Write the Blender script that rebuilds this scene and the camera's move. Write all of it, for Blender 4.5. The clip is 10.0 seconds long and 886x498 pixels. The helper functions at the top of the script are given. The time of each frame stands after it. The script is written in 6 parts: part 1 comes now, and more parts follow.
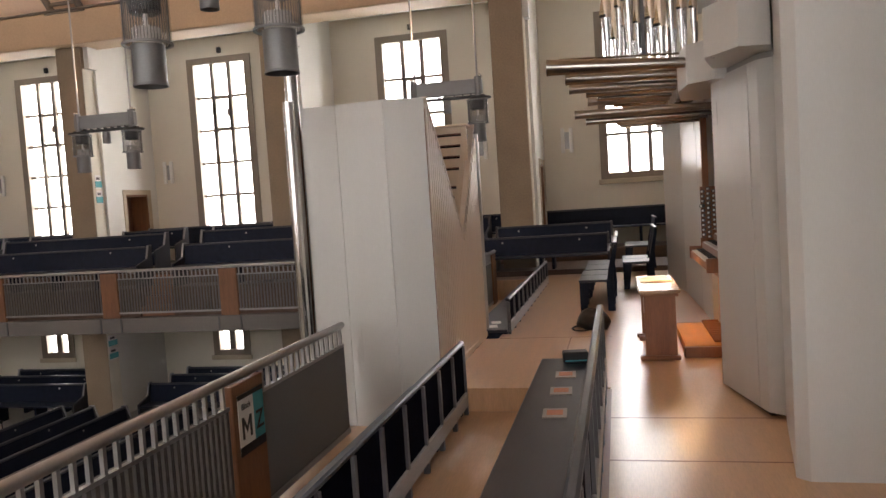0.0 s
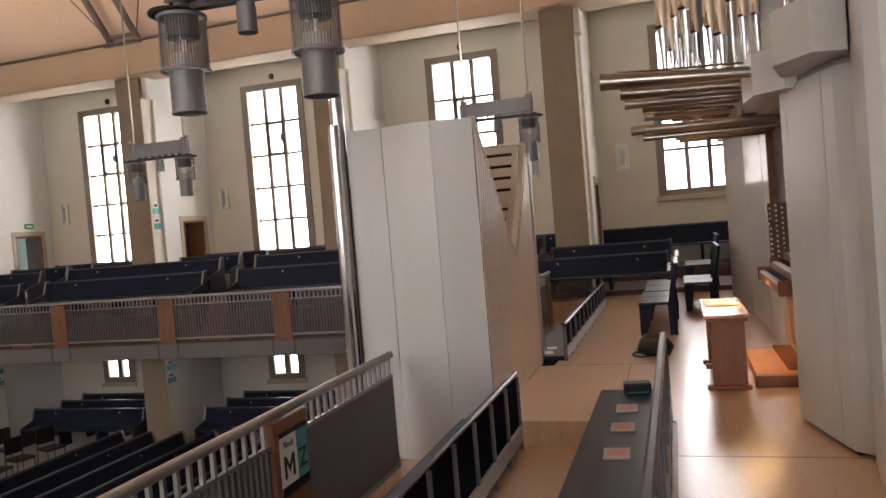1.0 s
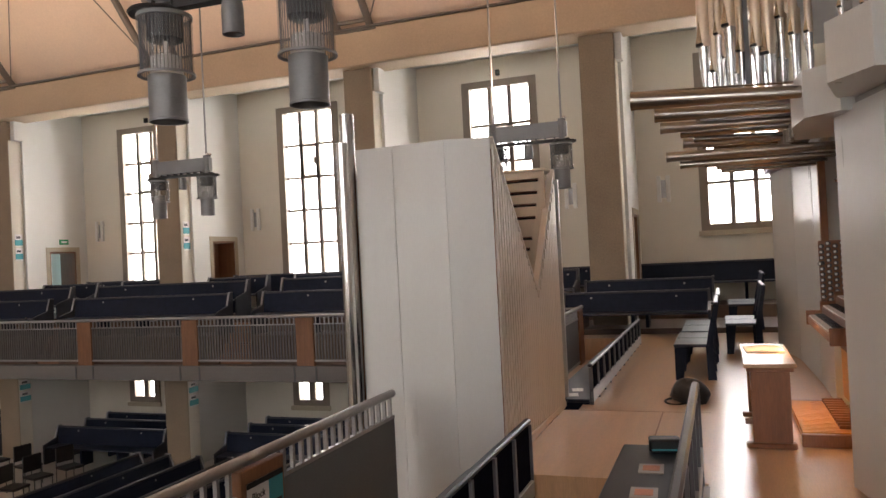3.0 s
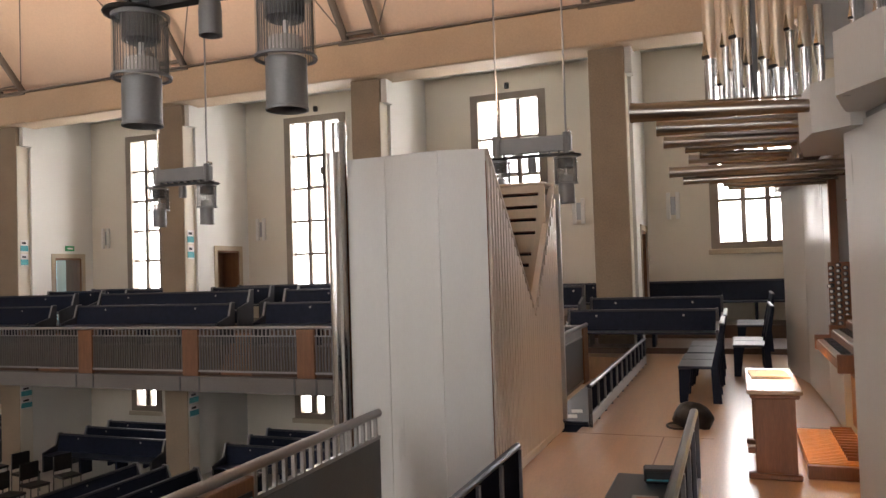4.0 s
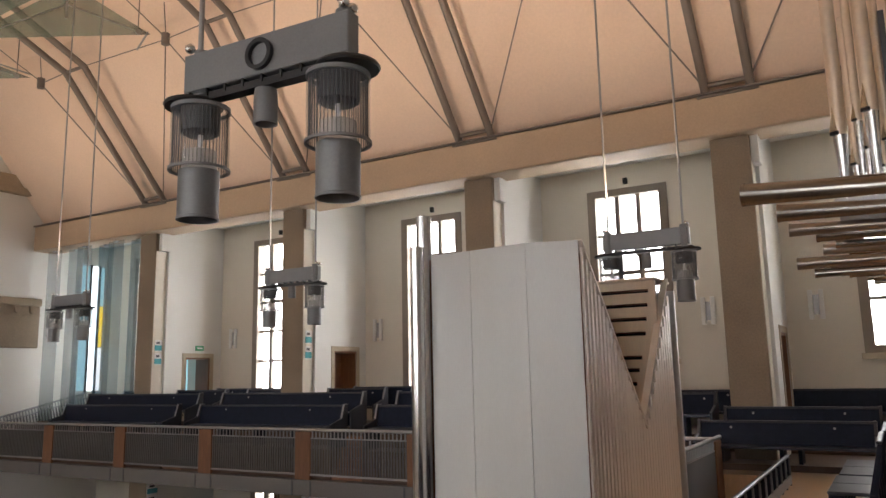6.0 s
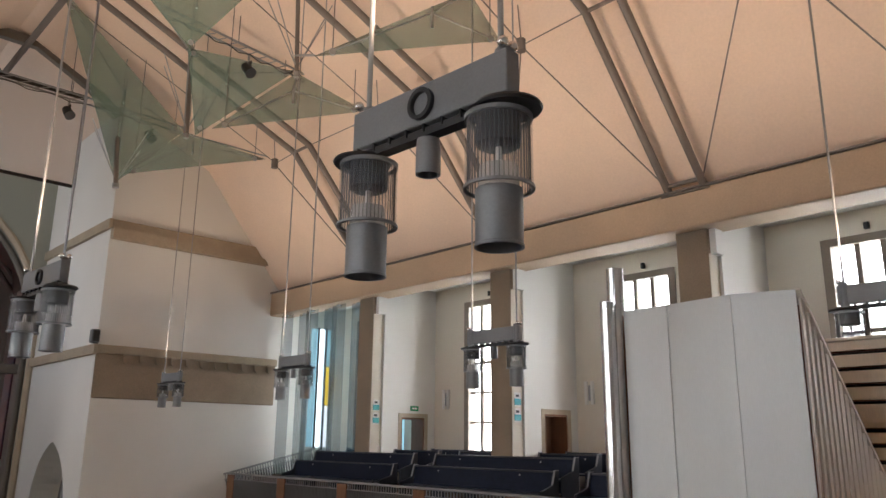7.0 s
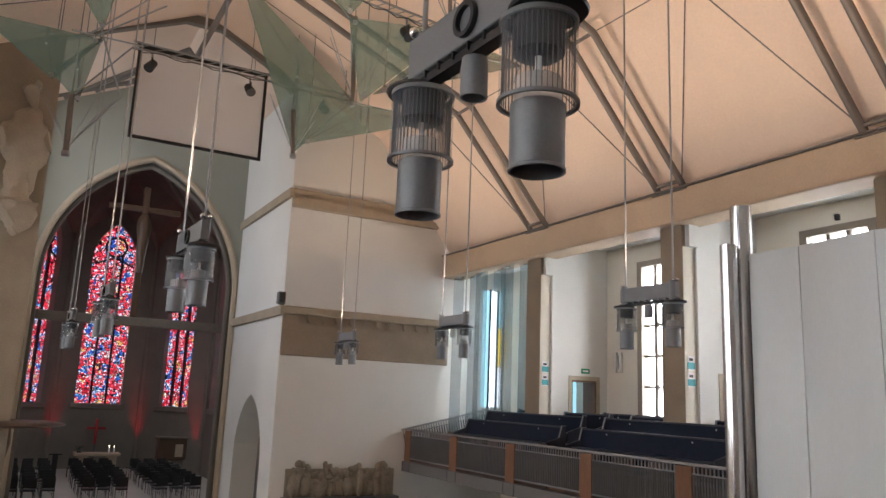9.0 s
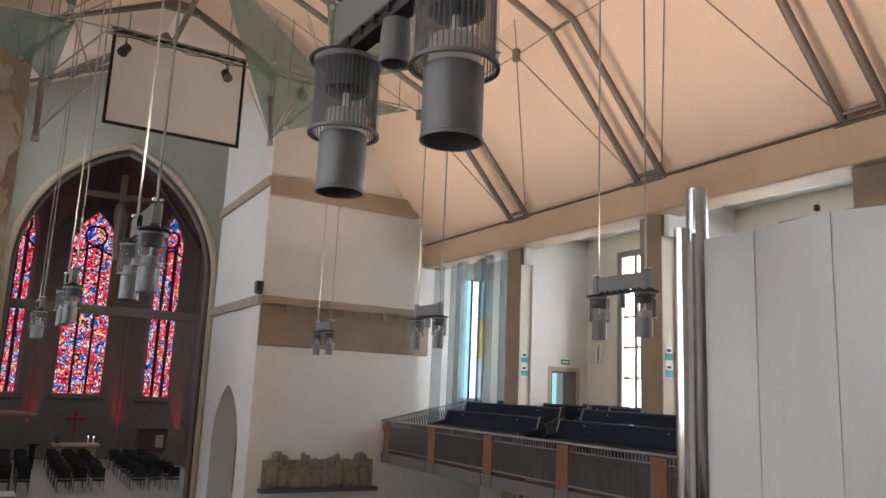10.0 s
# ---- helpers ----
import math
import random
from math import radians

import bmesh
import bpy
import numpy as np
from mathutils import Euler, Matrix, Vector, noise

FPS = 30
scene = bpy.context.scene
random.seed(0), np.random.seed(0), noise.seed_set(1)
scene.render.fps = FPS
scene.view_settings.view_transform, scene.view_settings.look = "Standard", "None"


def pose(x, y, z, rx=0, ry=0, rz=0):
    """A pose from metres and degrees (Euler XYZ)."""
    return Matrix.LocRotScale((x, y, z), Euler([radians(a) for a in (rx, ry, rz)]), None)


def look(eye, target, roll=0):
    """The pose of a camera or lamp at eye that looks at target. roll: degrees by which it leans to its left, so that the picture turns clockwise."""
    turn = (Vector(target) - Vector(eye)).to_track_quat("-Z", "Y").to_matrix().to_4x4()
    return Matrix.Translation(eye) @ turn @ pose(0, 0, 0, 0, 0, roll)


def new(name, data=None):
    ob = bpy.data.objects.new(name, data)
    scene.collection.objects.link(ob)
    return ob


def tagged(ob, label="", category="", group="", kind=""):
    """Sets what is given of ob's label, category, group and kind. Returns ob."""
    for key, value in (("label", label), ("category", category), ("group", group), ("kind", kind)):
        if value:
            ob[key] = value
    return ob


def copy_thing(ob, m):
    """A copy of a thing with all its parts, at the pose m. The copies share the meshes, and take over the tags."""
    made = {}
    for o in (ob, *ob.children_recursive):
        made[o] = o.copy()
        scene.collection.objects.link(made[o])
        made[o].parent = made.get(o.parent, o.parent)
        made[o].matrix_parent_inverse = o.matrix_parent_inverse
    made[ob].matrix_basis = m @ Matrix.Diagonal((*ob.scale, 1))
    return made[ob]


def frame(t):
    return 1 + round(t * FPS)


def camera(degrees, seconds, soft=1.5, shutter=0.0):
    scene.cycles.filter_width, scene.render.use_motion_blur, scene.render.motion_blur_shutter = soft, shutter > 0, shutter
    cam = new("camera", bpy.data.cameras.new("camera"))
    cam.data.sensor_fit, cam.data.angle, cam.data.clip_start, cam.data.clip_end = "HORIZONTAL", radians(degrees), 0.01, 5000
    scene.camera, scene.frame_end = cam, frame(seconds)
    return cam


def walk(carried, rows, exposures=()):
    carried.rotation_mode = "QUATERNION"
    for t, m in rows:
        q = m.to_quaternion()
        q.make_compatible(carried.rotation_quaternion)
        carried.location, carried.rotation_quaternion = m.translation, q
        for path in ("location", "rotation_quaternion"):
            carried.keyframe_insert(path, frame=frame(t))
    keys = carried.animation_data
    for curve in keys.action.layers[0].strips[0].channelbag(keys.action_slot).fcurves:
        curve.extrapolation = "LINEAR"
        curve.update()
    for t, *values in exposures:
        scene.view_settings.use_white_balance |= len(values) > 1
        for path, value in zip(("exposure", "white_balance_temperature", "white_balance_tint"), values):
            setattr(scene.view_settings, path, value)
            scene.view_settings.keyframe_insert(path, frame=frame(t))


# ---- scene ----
cam = camera(60.7, 10.0)
PATH = [
    (0, (-0.029, -0.007, 1.603), (-0.484, 1.937, 1.482), -3.7),
    (0.5, (-0.032, 0.129, 1.635), (-0.547, 2.06, 1.547), -4.5),
    (1, (-0.058, 0.268, 1.635), (-0.649, 2.178, 1.576), -4.7),
    (1.5, (-0.018, 0.414, 1.614), (-0.668, 2.305, 1.568), -4.2),
    (2, (0.0, 0.572, 1.606), (-0.677, 2.454, 1.582), -3.8),
    (2.5, (-0.026, 0.72, 1.614), (-0.707, 2.6, 1.616), -3.3),
    (4, (0.067, 1.117, 1.63), (-0.649, 2.983, 1.688), -1.8),
    (4.5, (0.064, 1.247, 1.634), (-0.681, 3.101, 1.723), -1.4),
    (5, (0.038, 1.415, 1.643), (-0.735, 3.255, 1.776), -1.4),
    (5.2, (0.048, 1.482, 1.646), (-0.733, 3.317, 1.799), -1.4),
    (6.5, (0.167, 1.855, 1.646), (-1.046, 3.38, 2.096), -0.4),
    (7, (0.118, 2.075, 1.664), (-1.3, 3.396, 2.155), 0.6),
    (7.5, (0.21, 2.254, 1.648), (-1.391, 3.363, 2.1), 1.6),
    (8, (0.233, 2.396, 1.641), (-1.481, 3.341, 2.053), 2.2),
    (8.5, (0.214, 2.579, 1.636), (-1.51, 3.509, 2.043), 2.0),
    (9, (0.191, 2.799, 1.629), (-1.531, 3.739, 2.017), 2.4),
    (9.5, (0.157, 3.002, 1.635), (-1.565, 3.947, 2.009), 2.6),
    (10, (0.109, 3.166, 1.643), (-1.602, 4.135, 2.009), 2.5),
]
walk(cam, [(t, look(eye, target, roll)) for t, eye, target, roll in PATH], [(0, 0.23, 6650, 17), (2.5, 0.27, 6600, 17), (5, 0.24, 6550, 17), (6.5, 0.0, 6200, 14), (7.5, 0.15, 5950, 13), (10, 0.27, 5950, 14)])

# ---- world and light ----
world = bpy.data.worlds.new("sky")
scene.world = world
world.use_nodes = True
wn = world.node_tree.nodes
sky = wn.new("ShaderNodeTexSky")
sky.sky_type = "NISHITA"
sky.sun_disc = False
sky.sun_elevation = radians(38)
sky.sun_rotation = radians(200)
world.node_tree.links.new(sky.outputs[0], wn["Background"].inputs[0])
wn["Background"].inputs[1].default_value = 0.12
scene.view_settings.exposure = 0.0

sun_data = bpy.data.lights.new("sun", "SUN")
sun_data.energy = 1.0
sun_data.angle = radians(12)
sun_data.color = (1.0, 0.95, 0.88)
sun = new("sun", sun_data)
sun.matrix_world = look((0, -30, 40), (0, 0, 0))


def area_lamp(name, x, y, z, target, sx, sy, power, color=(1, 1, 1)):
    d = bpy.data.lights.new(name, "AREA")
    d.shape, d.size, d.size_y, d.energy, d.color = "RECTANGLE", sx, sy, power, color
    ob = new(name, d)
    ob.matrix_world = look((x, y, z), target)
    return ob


def spot_lamp(name, eye, target, power, color, degrees=70, blend=0.6, radius=0.05):
    d = bpy.data.lights.new(name, "SPOT")
    d.energy, d.color, d.spot_size, d.spot_blend, d.shadow_soft_size = power, color, radians(degrees), blend, radius
    ob = new(name, d)
    ob.matrix_world = look(eye, target)
    return ob


# ---- materials ----
def material(name, color, rough=0.6, metal=0.0, scale=3.0, vary=0.12, grain=40.0, bump=0.1, stretch=(1, 1, 1), spec=0.5, per_object=0.0, coat=0.0, detail_color=None):
    """A painted or natural surface: broad stains, fine grain, a little relief."""
    m = bpy.data.materials.new(name)
    m.use_nodes = True
    nt = m.node_tree
    n, l = nt.nodes, nt.links
    b = n["Principled BSDF"]
    tc = n.new("ShaderNodeTexCoord")
    mp = n.new("ShaderNodeMapping")
    mp.inputs["Scale"].default_value = stretch
    geo = n.new("ShaderNodeNewGeometry")
    l.new(geo.outputs["Position"], mp.inputs[0])
    n1, n2 = n.new("ShaderNodeTexNoise"), n.new("ShaderNodeTexNoise")
    n1.inputs["Scale"].default_value, n1.inputs["Detail"].default_value = scale, 3
    n2.inputs["Scale"].default_value, n2.inputs["Detail"].default_value = grain, 4
    l.new(mp.outputs[0], n1.inputs[0])
    l.new(mp.outputs[0], n2.inputs[0])
    add = n.new("ShaderNodeMath")
    add.operation = "ADD"
    l.new(n1.outputs[0], add.inputs[0])
    l.new(n2.outputs[0], add.inputs[1])
    ramp = n.new("ShaderNodeValToRGB")
    ramp.color_ramp.elements[0].position, ramp.color_ramp.elements[1].position = 0.3, 0.7
    dark = [c * (1 - vary) for c in color]
    lite = [min(1, c * (1 + vary)) for c in color] if detail_color is None else list(detail_color)
    ramp.color_ramp.elements[0].color, ramp.color_ramp.elements[1].color = (*dark, 1), (*lite, 1)
    half = n.new("ShaderNodeMath")
    half.operation = "MULTIPLY"
    half.inputs[1].default_value = 0.5
    l.new(add.outputs[0], half.inputs[0])
    l.new(half.outputs[0], ramp.inputs[0])
    out = ramp.outputs[0]
    if per_object:
        info, hsv, mr = n.new("ShaderNodeObjectInfo"), n.new("ShaderNodeHueSaturation"), n.new("ShaderNodeMapRange")
        mr.inputs["To Min"].default_value, mr.inputs["To Max"].default_value = 1 - per_object, 1 + per_object
        l.new(info.outputs["Random"], mr.inputs[0])
        l.new(mr.outputs[0], hsv.inputs["Value"])
        l.new(out, hsv.inputs["Color"])
        out = hsv.outputs[0]
    l.new(out, b.inputs["Base Color"])
    rr = n.new("ShaderNodeMapRange")
    rr.inputs["To Min"].default_value, rr.inputs["To Max"].default_value = max(0.02, rough * 0.8), min(1, rough * 1.2)
    l.new(n1.outputs[0], rr.inputs[0])
    l.new(rr.outputs[0], b.inputs["Roughness"])
    b.inputs["Metallic"].default_value = metal
    b.inputs["Specular IOR Level"].default_value = spec
    b.inputs["Coat Weight"].default_value = coat
    b.inputs["Coat Roughness"].default_value = 0.2
    if bump:
        bp = n.new("ShaderNodeBump")
        bp.inputs["Strength"].default_value, bp.inputs["Distance"].default_value = bump, 0.01
        l.new(n2.outputs[0], bp.inputs["Height"])
        l.new(bp.outputs[0], b.inputs["Normal"])
    return m


def glow(name, color, strength):
    m = bpy.data.materials.new(name)
    m.use_nodes = True
    b = m.node_tree.nodes["Principled BSDF"]
    b.inputs["Base Color"].default_value = (*color, 1)
    b.inputs["Emission Color"].default_value = (*color, 1)
    b.inputs["Emission Strength"].default_value = strength
    return m


def glass(name, color, rough=0.02, alpha=0.25, transmission=0.0):
    """Thin glass: mostly see-through, glossy."""
    m = bpy.data.materials.new(name)
    m.use_nodes = True
    b = m.node_tree.nodes["Principled BSDF"]
    b.inputs["Base Color"].default_value = (*color, 1)
    b.inputs["Roughness"].default_value = rough
    b.inputs["Alpha"].default_value = alpha
    b.inputs["Transmission Weight"].default_value = transmission
    return m


def stained(name):
    """Leaded coloured glass: small pieces of red, blue, white and gold, glowing in place of day behind."""
    m = bpy.data.materials.new(name)
    m.use_nodes = True
    n, l = m.node_tree.nodes, m.node_tree.links
    b = n["Principled BSDF"]
    geo = n.new("ShaderNodeNewGeometry")
    v = n.new("ShaderNodeTexVoronoi")
    v.inputs["Scale"].default_value = 6.5
    e = n.new("ShaderNodeTexVoronoi")
    e.feature = "DISTANCE_TO_EDGE"
    e.inputs["Scale"].default_value = 6.5
    l.new(geo.outputs["Position"], v.inputs["Vector"])
    l.new(geo.outputs["Position"], e.inputs["Vector"])
    sep = n.new("ShaderNodeSeparateColor")
    l.new(v.outputs["Color"], sep.inputs[0])
    broad = n.new("ShaderNodeTexNoise")
    broad.inputs["Scale"].default_value = 1.9
    broad.inputs["Detail"].default_value = 3
    l.new(geo.outputs["Position"], broad.inputs["Vector"])
    mix = n.new("ShaderNodeMath")
    mix.operation = "MULTIPLY_ADD"
    mix.inputs[1].default_value, mix.inputs[2].default_value = 3.4, -1.48
    l.new(broad.outputs[0], mix.inputs[0])
    add = n.new("ShaderNodeMath")
    add.operation = "ADD"
    piece = n.new("ShaderNodeMath")
    piece.operation = "MULTIPLY"
    piece.inputs[1].default_value = 0.5
    l.new(sep.outputs[0], piece.inputs[0])
    l.new(piece.outputs[0], add.inputs[0])
    l.new(mix.outputs[0], add.inputs[1])
    r = n.new("ShaderNodeValToRGB")
    r.color_ramp.interpolation = "CONSTANT"
    cols = [(0.0, (0.02, 0.07, 0.40)), (0.13, (0.15, 0.45, 0.70)), (0.24, (0.85, 0.85, 0.88)), (0.31, (0.90, 0.28, 0.34)), (0.40, (0.85, 0.02, 0.05)), (0.60, (0.35, 0.004, 0.015)), (0.70, (0.88, 0.04, 0.08)), (0.82, (0.95, 0.80, 0.74)), (0.90, (0.20, 0.50, 0.62)), (0.96, (0.75, 0.40, 0.06))]
    el = r.color_ramp.elements
    el[0].position, el[0].color = cols[0][0], (*cols[0][1], 1)
    el[1].position, el[1].color = cols[1][0], (*cols[1][1], 1)
    for p, c in cols[2:]:
        x = el.new(p)
        x.color = (*c, 1)
    l.new(add.outputs[0], r.inputs[0])
    lead = n.new("ShaderNodeMath")
    lead.operation = "GREATER_THAN"
    lead.inputs[1].default_value = 0.085
    l.new(e.outputs["Distance"], lead.inputs[0])
    st = n.new("ShaderNodeMath")
    st.operation = "MULTIPLY"
    st.inputs[1].default_value = 1.25
    l.new(lead.outputs[0], st.inputs[0])
    l.new(r.outputs[0], b.inputs["Emission Color"])
    l.new(st.outputs[0], b.inputs["Emission Strength"])
    b.inputs["Base Color"].default_value = (0.03, 0.03, 0.03, 1)
    b.inputs["Roughness"].default_value = 0.3
    return m


PLASTER = material("cream_plaster", (0.72, 0.67, 0.57), 0.85, scale=0.6, vary=0.07, grain=60, bump=0.15)
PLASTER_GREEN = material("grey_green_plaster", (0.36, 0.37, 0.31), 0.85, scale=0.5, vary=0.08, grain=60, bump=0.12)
PLASTER_WHITE = material("white_plaster", (0.78, 0.77, 0.73), 0.85, scale=0.5, vary=0.05, grain=60, bump=0.12)
STONE = material("tan_sandstone", (0.31, 0.245, 0.175), 0.8, scale=1.5, vary=0.18, grain=30, bump=0.3)
STONE_PALE = material("pale_sandstone", (0.50, 0.42, 0.31), 0.8, scale=2.0, vary=0.15, grain=30, bump=0.3)
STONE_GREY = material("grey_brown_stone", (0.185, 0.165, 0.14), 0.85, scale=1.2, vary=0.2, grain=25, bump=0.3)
CEILING = material("peach_roof_boarding", (0.80, 0.64, 0.51), 0.8, scale=0.7, vary=0.07, grain=18, bump=0.15)
BEAM = material("tan_painted_beam", (0.55, 0.42, 0.29), 0.7, scale=1.0, vary=0.1, grain=30)
ORGAN_WHITE = material("white_lacquer", (0.64, 0.65, 0.635), 0.3, scale=1.2, vary=0.05, grain=50, bump=0.05, stretch=(4, 4, 0.5))
PALE_WOOD = material("pale_maple", (0.76, 0.66, 0.52), 0.5, scale=2, vary=0.1, grain=30, stretch=(6, 6, 0.6))
PEW_BLACK = material("blue_black_stained_wood", (0.011, 0.016, 0.034), 0.5, scale=3, vary=0.3, grain=30, bump=0.08, stretch=(3, 0.6, 3), spec=0.15, per_object=0.15)
SEAT_DARK = material("worn_dark_seat", (0.013, 0.019, 0.036), 0.31, scale=3, vary=0.3, grain=30, bump=0.02, stretch=(3, 0.6, 3))
FLOOR_WOOD = material("waxed_oak_floor", (0.62, 0.40, 0.23), 0.33, scale=1.5, vary=0.14, grain=14, bump=0.0, stretch=(8, 0.8, 1), coat=0.35)
FLOOR_WOOD.node_tree.nodes["Principled BSDF"].inputs["Coat Roughness"].default_value = 0.16
PEW_PANEL = material("matt_navy_panel", (0.006, 0.0075, 0.018), 0.85, scale=3, vary=0.3, grain=30, bump=0.05, spec=0.02)
TIER_WOOD = material("dark_tier_wood", (0.10, 0.06, 0.038), 0.45, scale=1.5, vary=0.2, grain=14, stretch=(0.8, 8, 1))
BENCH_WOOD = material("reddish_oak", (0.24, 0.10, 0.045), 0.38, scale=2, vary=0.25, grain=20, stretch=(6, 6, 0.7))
BENCH_TOP = material("polished_oak_top", (0.42, 0.27, 0.16), 0.22, scale=2, vary=0.15, grain=20, bump=0.02, stretch=(6, 0.8, 6), coat=0.5)
# Cherry wood, its orange strengthened to carry the console lamp's glow.
KEY_WOOD = material("cherry_wood_lamp_glow", (0.70, 0.33, 0.07), 0.35, scale=2, vary=0.2, grain=20, stretch=(5, 1, 5))
POST_WOOD = material("oak_post", (0.23, 0.11, 0.055), 0.5, scale=3, vary=0.25, grain=20, stretch=(5, 5, 0.6))
STEEL = material("grey_painted_steel", (0.36, 0.36, 0.36), 0.38, metal=0.6, scale=2, vary=0.1, grain=60, bump=0.03)
STEEL_DARK = material("dark_grey_steel", (0.10, 0.105, 0.11), 0.45, metal=0.2, scale=2, vary=0.12, grain=60, bump=0.03)
TUBE = material("grey_brown_roof_tube", (0.20, 0.175, 0.155), 0.5, metal=0.3, scale=2, vary=0.1, grain=40, bump=0.03)
SLAB = material("grey_slab_edge", (0.17, 0.165, 0.16), 0.6, scale=1, vary=0.12, grain=30)
PANEL_GREY = material("grey_felt_panel", (0.165, 0.175, 0.18), 0.8, scale=2, vary=0.1, grain=90)
CHROME = material("polished_tin", (0.72, 0.72, 0.72), 0.16, metal=1.0, scale=4, vary=0.06, grain=30, bump=0.02)
LIP = material("pale_gilded_lip", (0.85, 0.74, 0.55), 0.25, metal=0.8, scale=4, vary=0.08, grain=30, bump=0.02)
# Tin with the peach ceiling's reflection put into its base colour.
PEACH_MIRROR_TIN = material("tin_peach_reflection", (0.82, 0.70, 0.56), 0.36, metal=0.7, scale=4, vary=0.08, grain=30, bump=0.02)
TIN = material("grey_pipe_metal", (0.29, 0.275, 0.25), 0.24, metal=1.0, scale=4, vary=0.1, grain=30, bump=0.02)
COPPERY = material("dull_bronze_pipe", (0.30, 0.265, 0.23), 0.3, metal=1.0, scale=4, vary=0.15, grain=30, bump=0.02)
LAMP_GREY = material("matt_lamp_grey", (0.20, 0.205, 0.21), 0.42, metal=0.25, scale=5, vary=0.1, grain=80, bump=0.02)
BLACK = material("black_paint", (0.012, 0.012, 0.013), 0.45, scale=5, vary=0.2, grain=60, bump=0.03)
WHITE_PAINT = material("white_paint", (0.8, 0.8, 0.78), 0.6, scale=2, vary=0.04, grain=50, bump=0.03)
CANVAS = material("screen_canvas", (0.90, 0.90, 0.92), 0.8, scale=0.5, vary=0.02, grain=50, bump=0.02)
TERRAZZO = material("grey_stone_floor", (0.48, 0.45, 0.41), 0.35, scale=0.8, vary=0.15, grain=20, bump=0.05)
FRAME_BROWN = material("brown_grey_window_frame", (0.26, 0.215, 0.17), 0.6, scale=3, vary=0.1, grain=40)
TEAL = material("teal_print", (0.05, 0.33, 0.38), 0.5, scale=3, vary=0.08, grain=40, bump=0)
PAPER = material("white_paper", (0.78, 0.77, 0.74), 0.7, scale=4, vary=0.04, grain=50, bump=0)
RED_CLOTH = material("reddish_booklet", (0.50, 0.20, 0.12), 0.6, scale=6, vary=0.2, grain=50, bump=0)
BAND_STONE = material("brown_sandstone_band", (0.40, 0.33, 0.24), 0.8, scale=1.5, vary=0.18, grain=30, bump=0.3)
RED_PAINT = material("dark_red_paint", (0.30, 0.02, 0.02), 0.5, scale=3, vary=0.1, grain=40)
GREEN_SIGN = material("green_sign", (0.03, 0.30, 0.12), 0.5, scale=3, vary=0.05, grain=40, bump=0)
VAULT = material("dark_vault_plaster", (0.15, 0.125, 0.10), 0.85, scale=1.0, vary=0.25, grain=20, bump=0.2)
STONE_FIG = material("carved_stone", (0.29, 0.25, 0.19), 0.85, scale=4, vary=0.25, grain=18, bump=0.6)
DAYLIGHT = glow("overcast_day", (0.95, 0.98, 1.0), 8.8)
# Unseen south side; glow set lower to keep the organ box front darker.
DAYLIGHT_SOUTH = glow("dimmer_south_day", (0.96, 0.98, 1.0), 4.4)
DAY_TEAL = glow("teal_day_glow", (0.40, 0.72, 0.82), 0.75)
PANE = glass("window_glass", (0.95, 0.97, 1.0), 0.03, 0.12)
LAMP_GLASS = glass("smoky_lamp_glass", (0.30, 0.31, 0.32), 0.08, 0.2)
SAIL_GLASS = glass("green_acoustic_glass", (0.22, 0.34, 0.28), 0.1, 0.5)
TOWER_GLASS = glass("blue_green_glass", (0.13, 0.25, 0.31), 0.06, 0.30)
STAINED = stained("leaded_coloured_glass")


# ---- building helpers ----
def part(name, bm, mat, parent=None, label="", smooth=False):
    me = bpy.data.meshes.new(name)
    bmesh.ops.recalc_face_normals(bm, faces=bm.faces)
    bm.to_mesh(me)
    bm.free()
    if smooth:
        me.polygons.foreach_set("use_smooth", [True] * len(me.polygons))
        me.set_sharp_from_angle(angle=radians(40))
    me.materials.append(mat)
    ob = new(name, me)
    if parent is not None:
        ob.parent = parent
    if label:
        tagged(ob, label)
    return ob


def thing(name, label, category, m=None, group="", kind=""):
    ob = new(name)
    if m is not None:
        ob.matrix_basis = m
    return tagged(ob, label, category, group, kind)


def box(bm, x0, x1, y0, y1, z0, z1, bevel=0.0):
    r = bmesh.ops.create_cube(bm, size=1.0, matrix=Matrix.Translation(((x0 + x1) / 2, (y0 + y1) / 2, (z0 + z1) / 2)) @ Matrix.Diagonal((abs(x1 - x0), abs(y1 - y0), abs(z1 - z0), 1)))
    if bevel:
        edges = list({e for v in r["verts"] for e in v.link_edges})
        bmesh.ops.bevel(bm, geom=edges, offset=bevel, segments=1, affect="EDGES")
    return bm


def boxed(*args, **kw):
    return box(bmesh.new(), *args, **kw)


def rod(bm, a, b, r, seg=12, r2=None, caps=True):
    """A round bar from a to b."""
    a, b = Vector(a), Vector(b)
    d = b - a
    m = Matrix.Translation((a + b) / 2) @ d.to_track_quat("Z", "Y").to_matrix().to_4x4()
    bmesh.ops.create_cone(bm, cap_ends=caps, segments=seg, radius1=r, radius2=r if r2 is None else r2, depth=d.length, matrix=m)
    return bm


def rodded(*args, **kw):
    return rod(bmesh.new(), *args, **kw)


def bar(bm, a, b, w, h):
    """A square bar from a to b, w wide and h high."""
    a, b = Vector(a), Vector(b)
    d = b - a
    m = Matrix.Translation((a + b) / 2) @ d.to_track_quat("Y", "Z").to_matrix().to_4x4() @ Matrix.Diagonal((w, d.length, h, 1))
    bmesh.ops.create_cube(bm, size=1.0, matrix=m)
    return bm


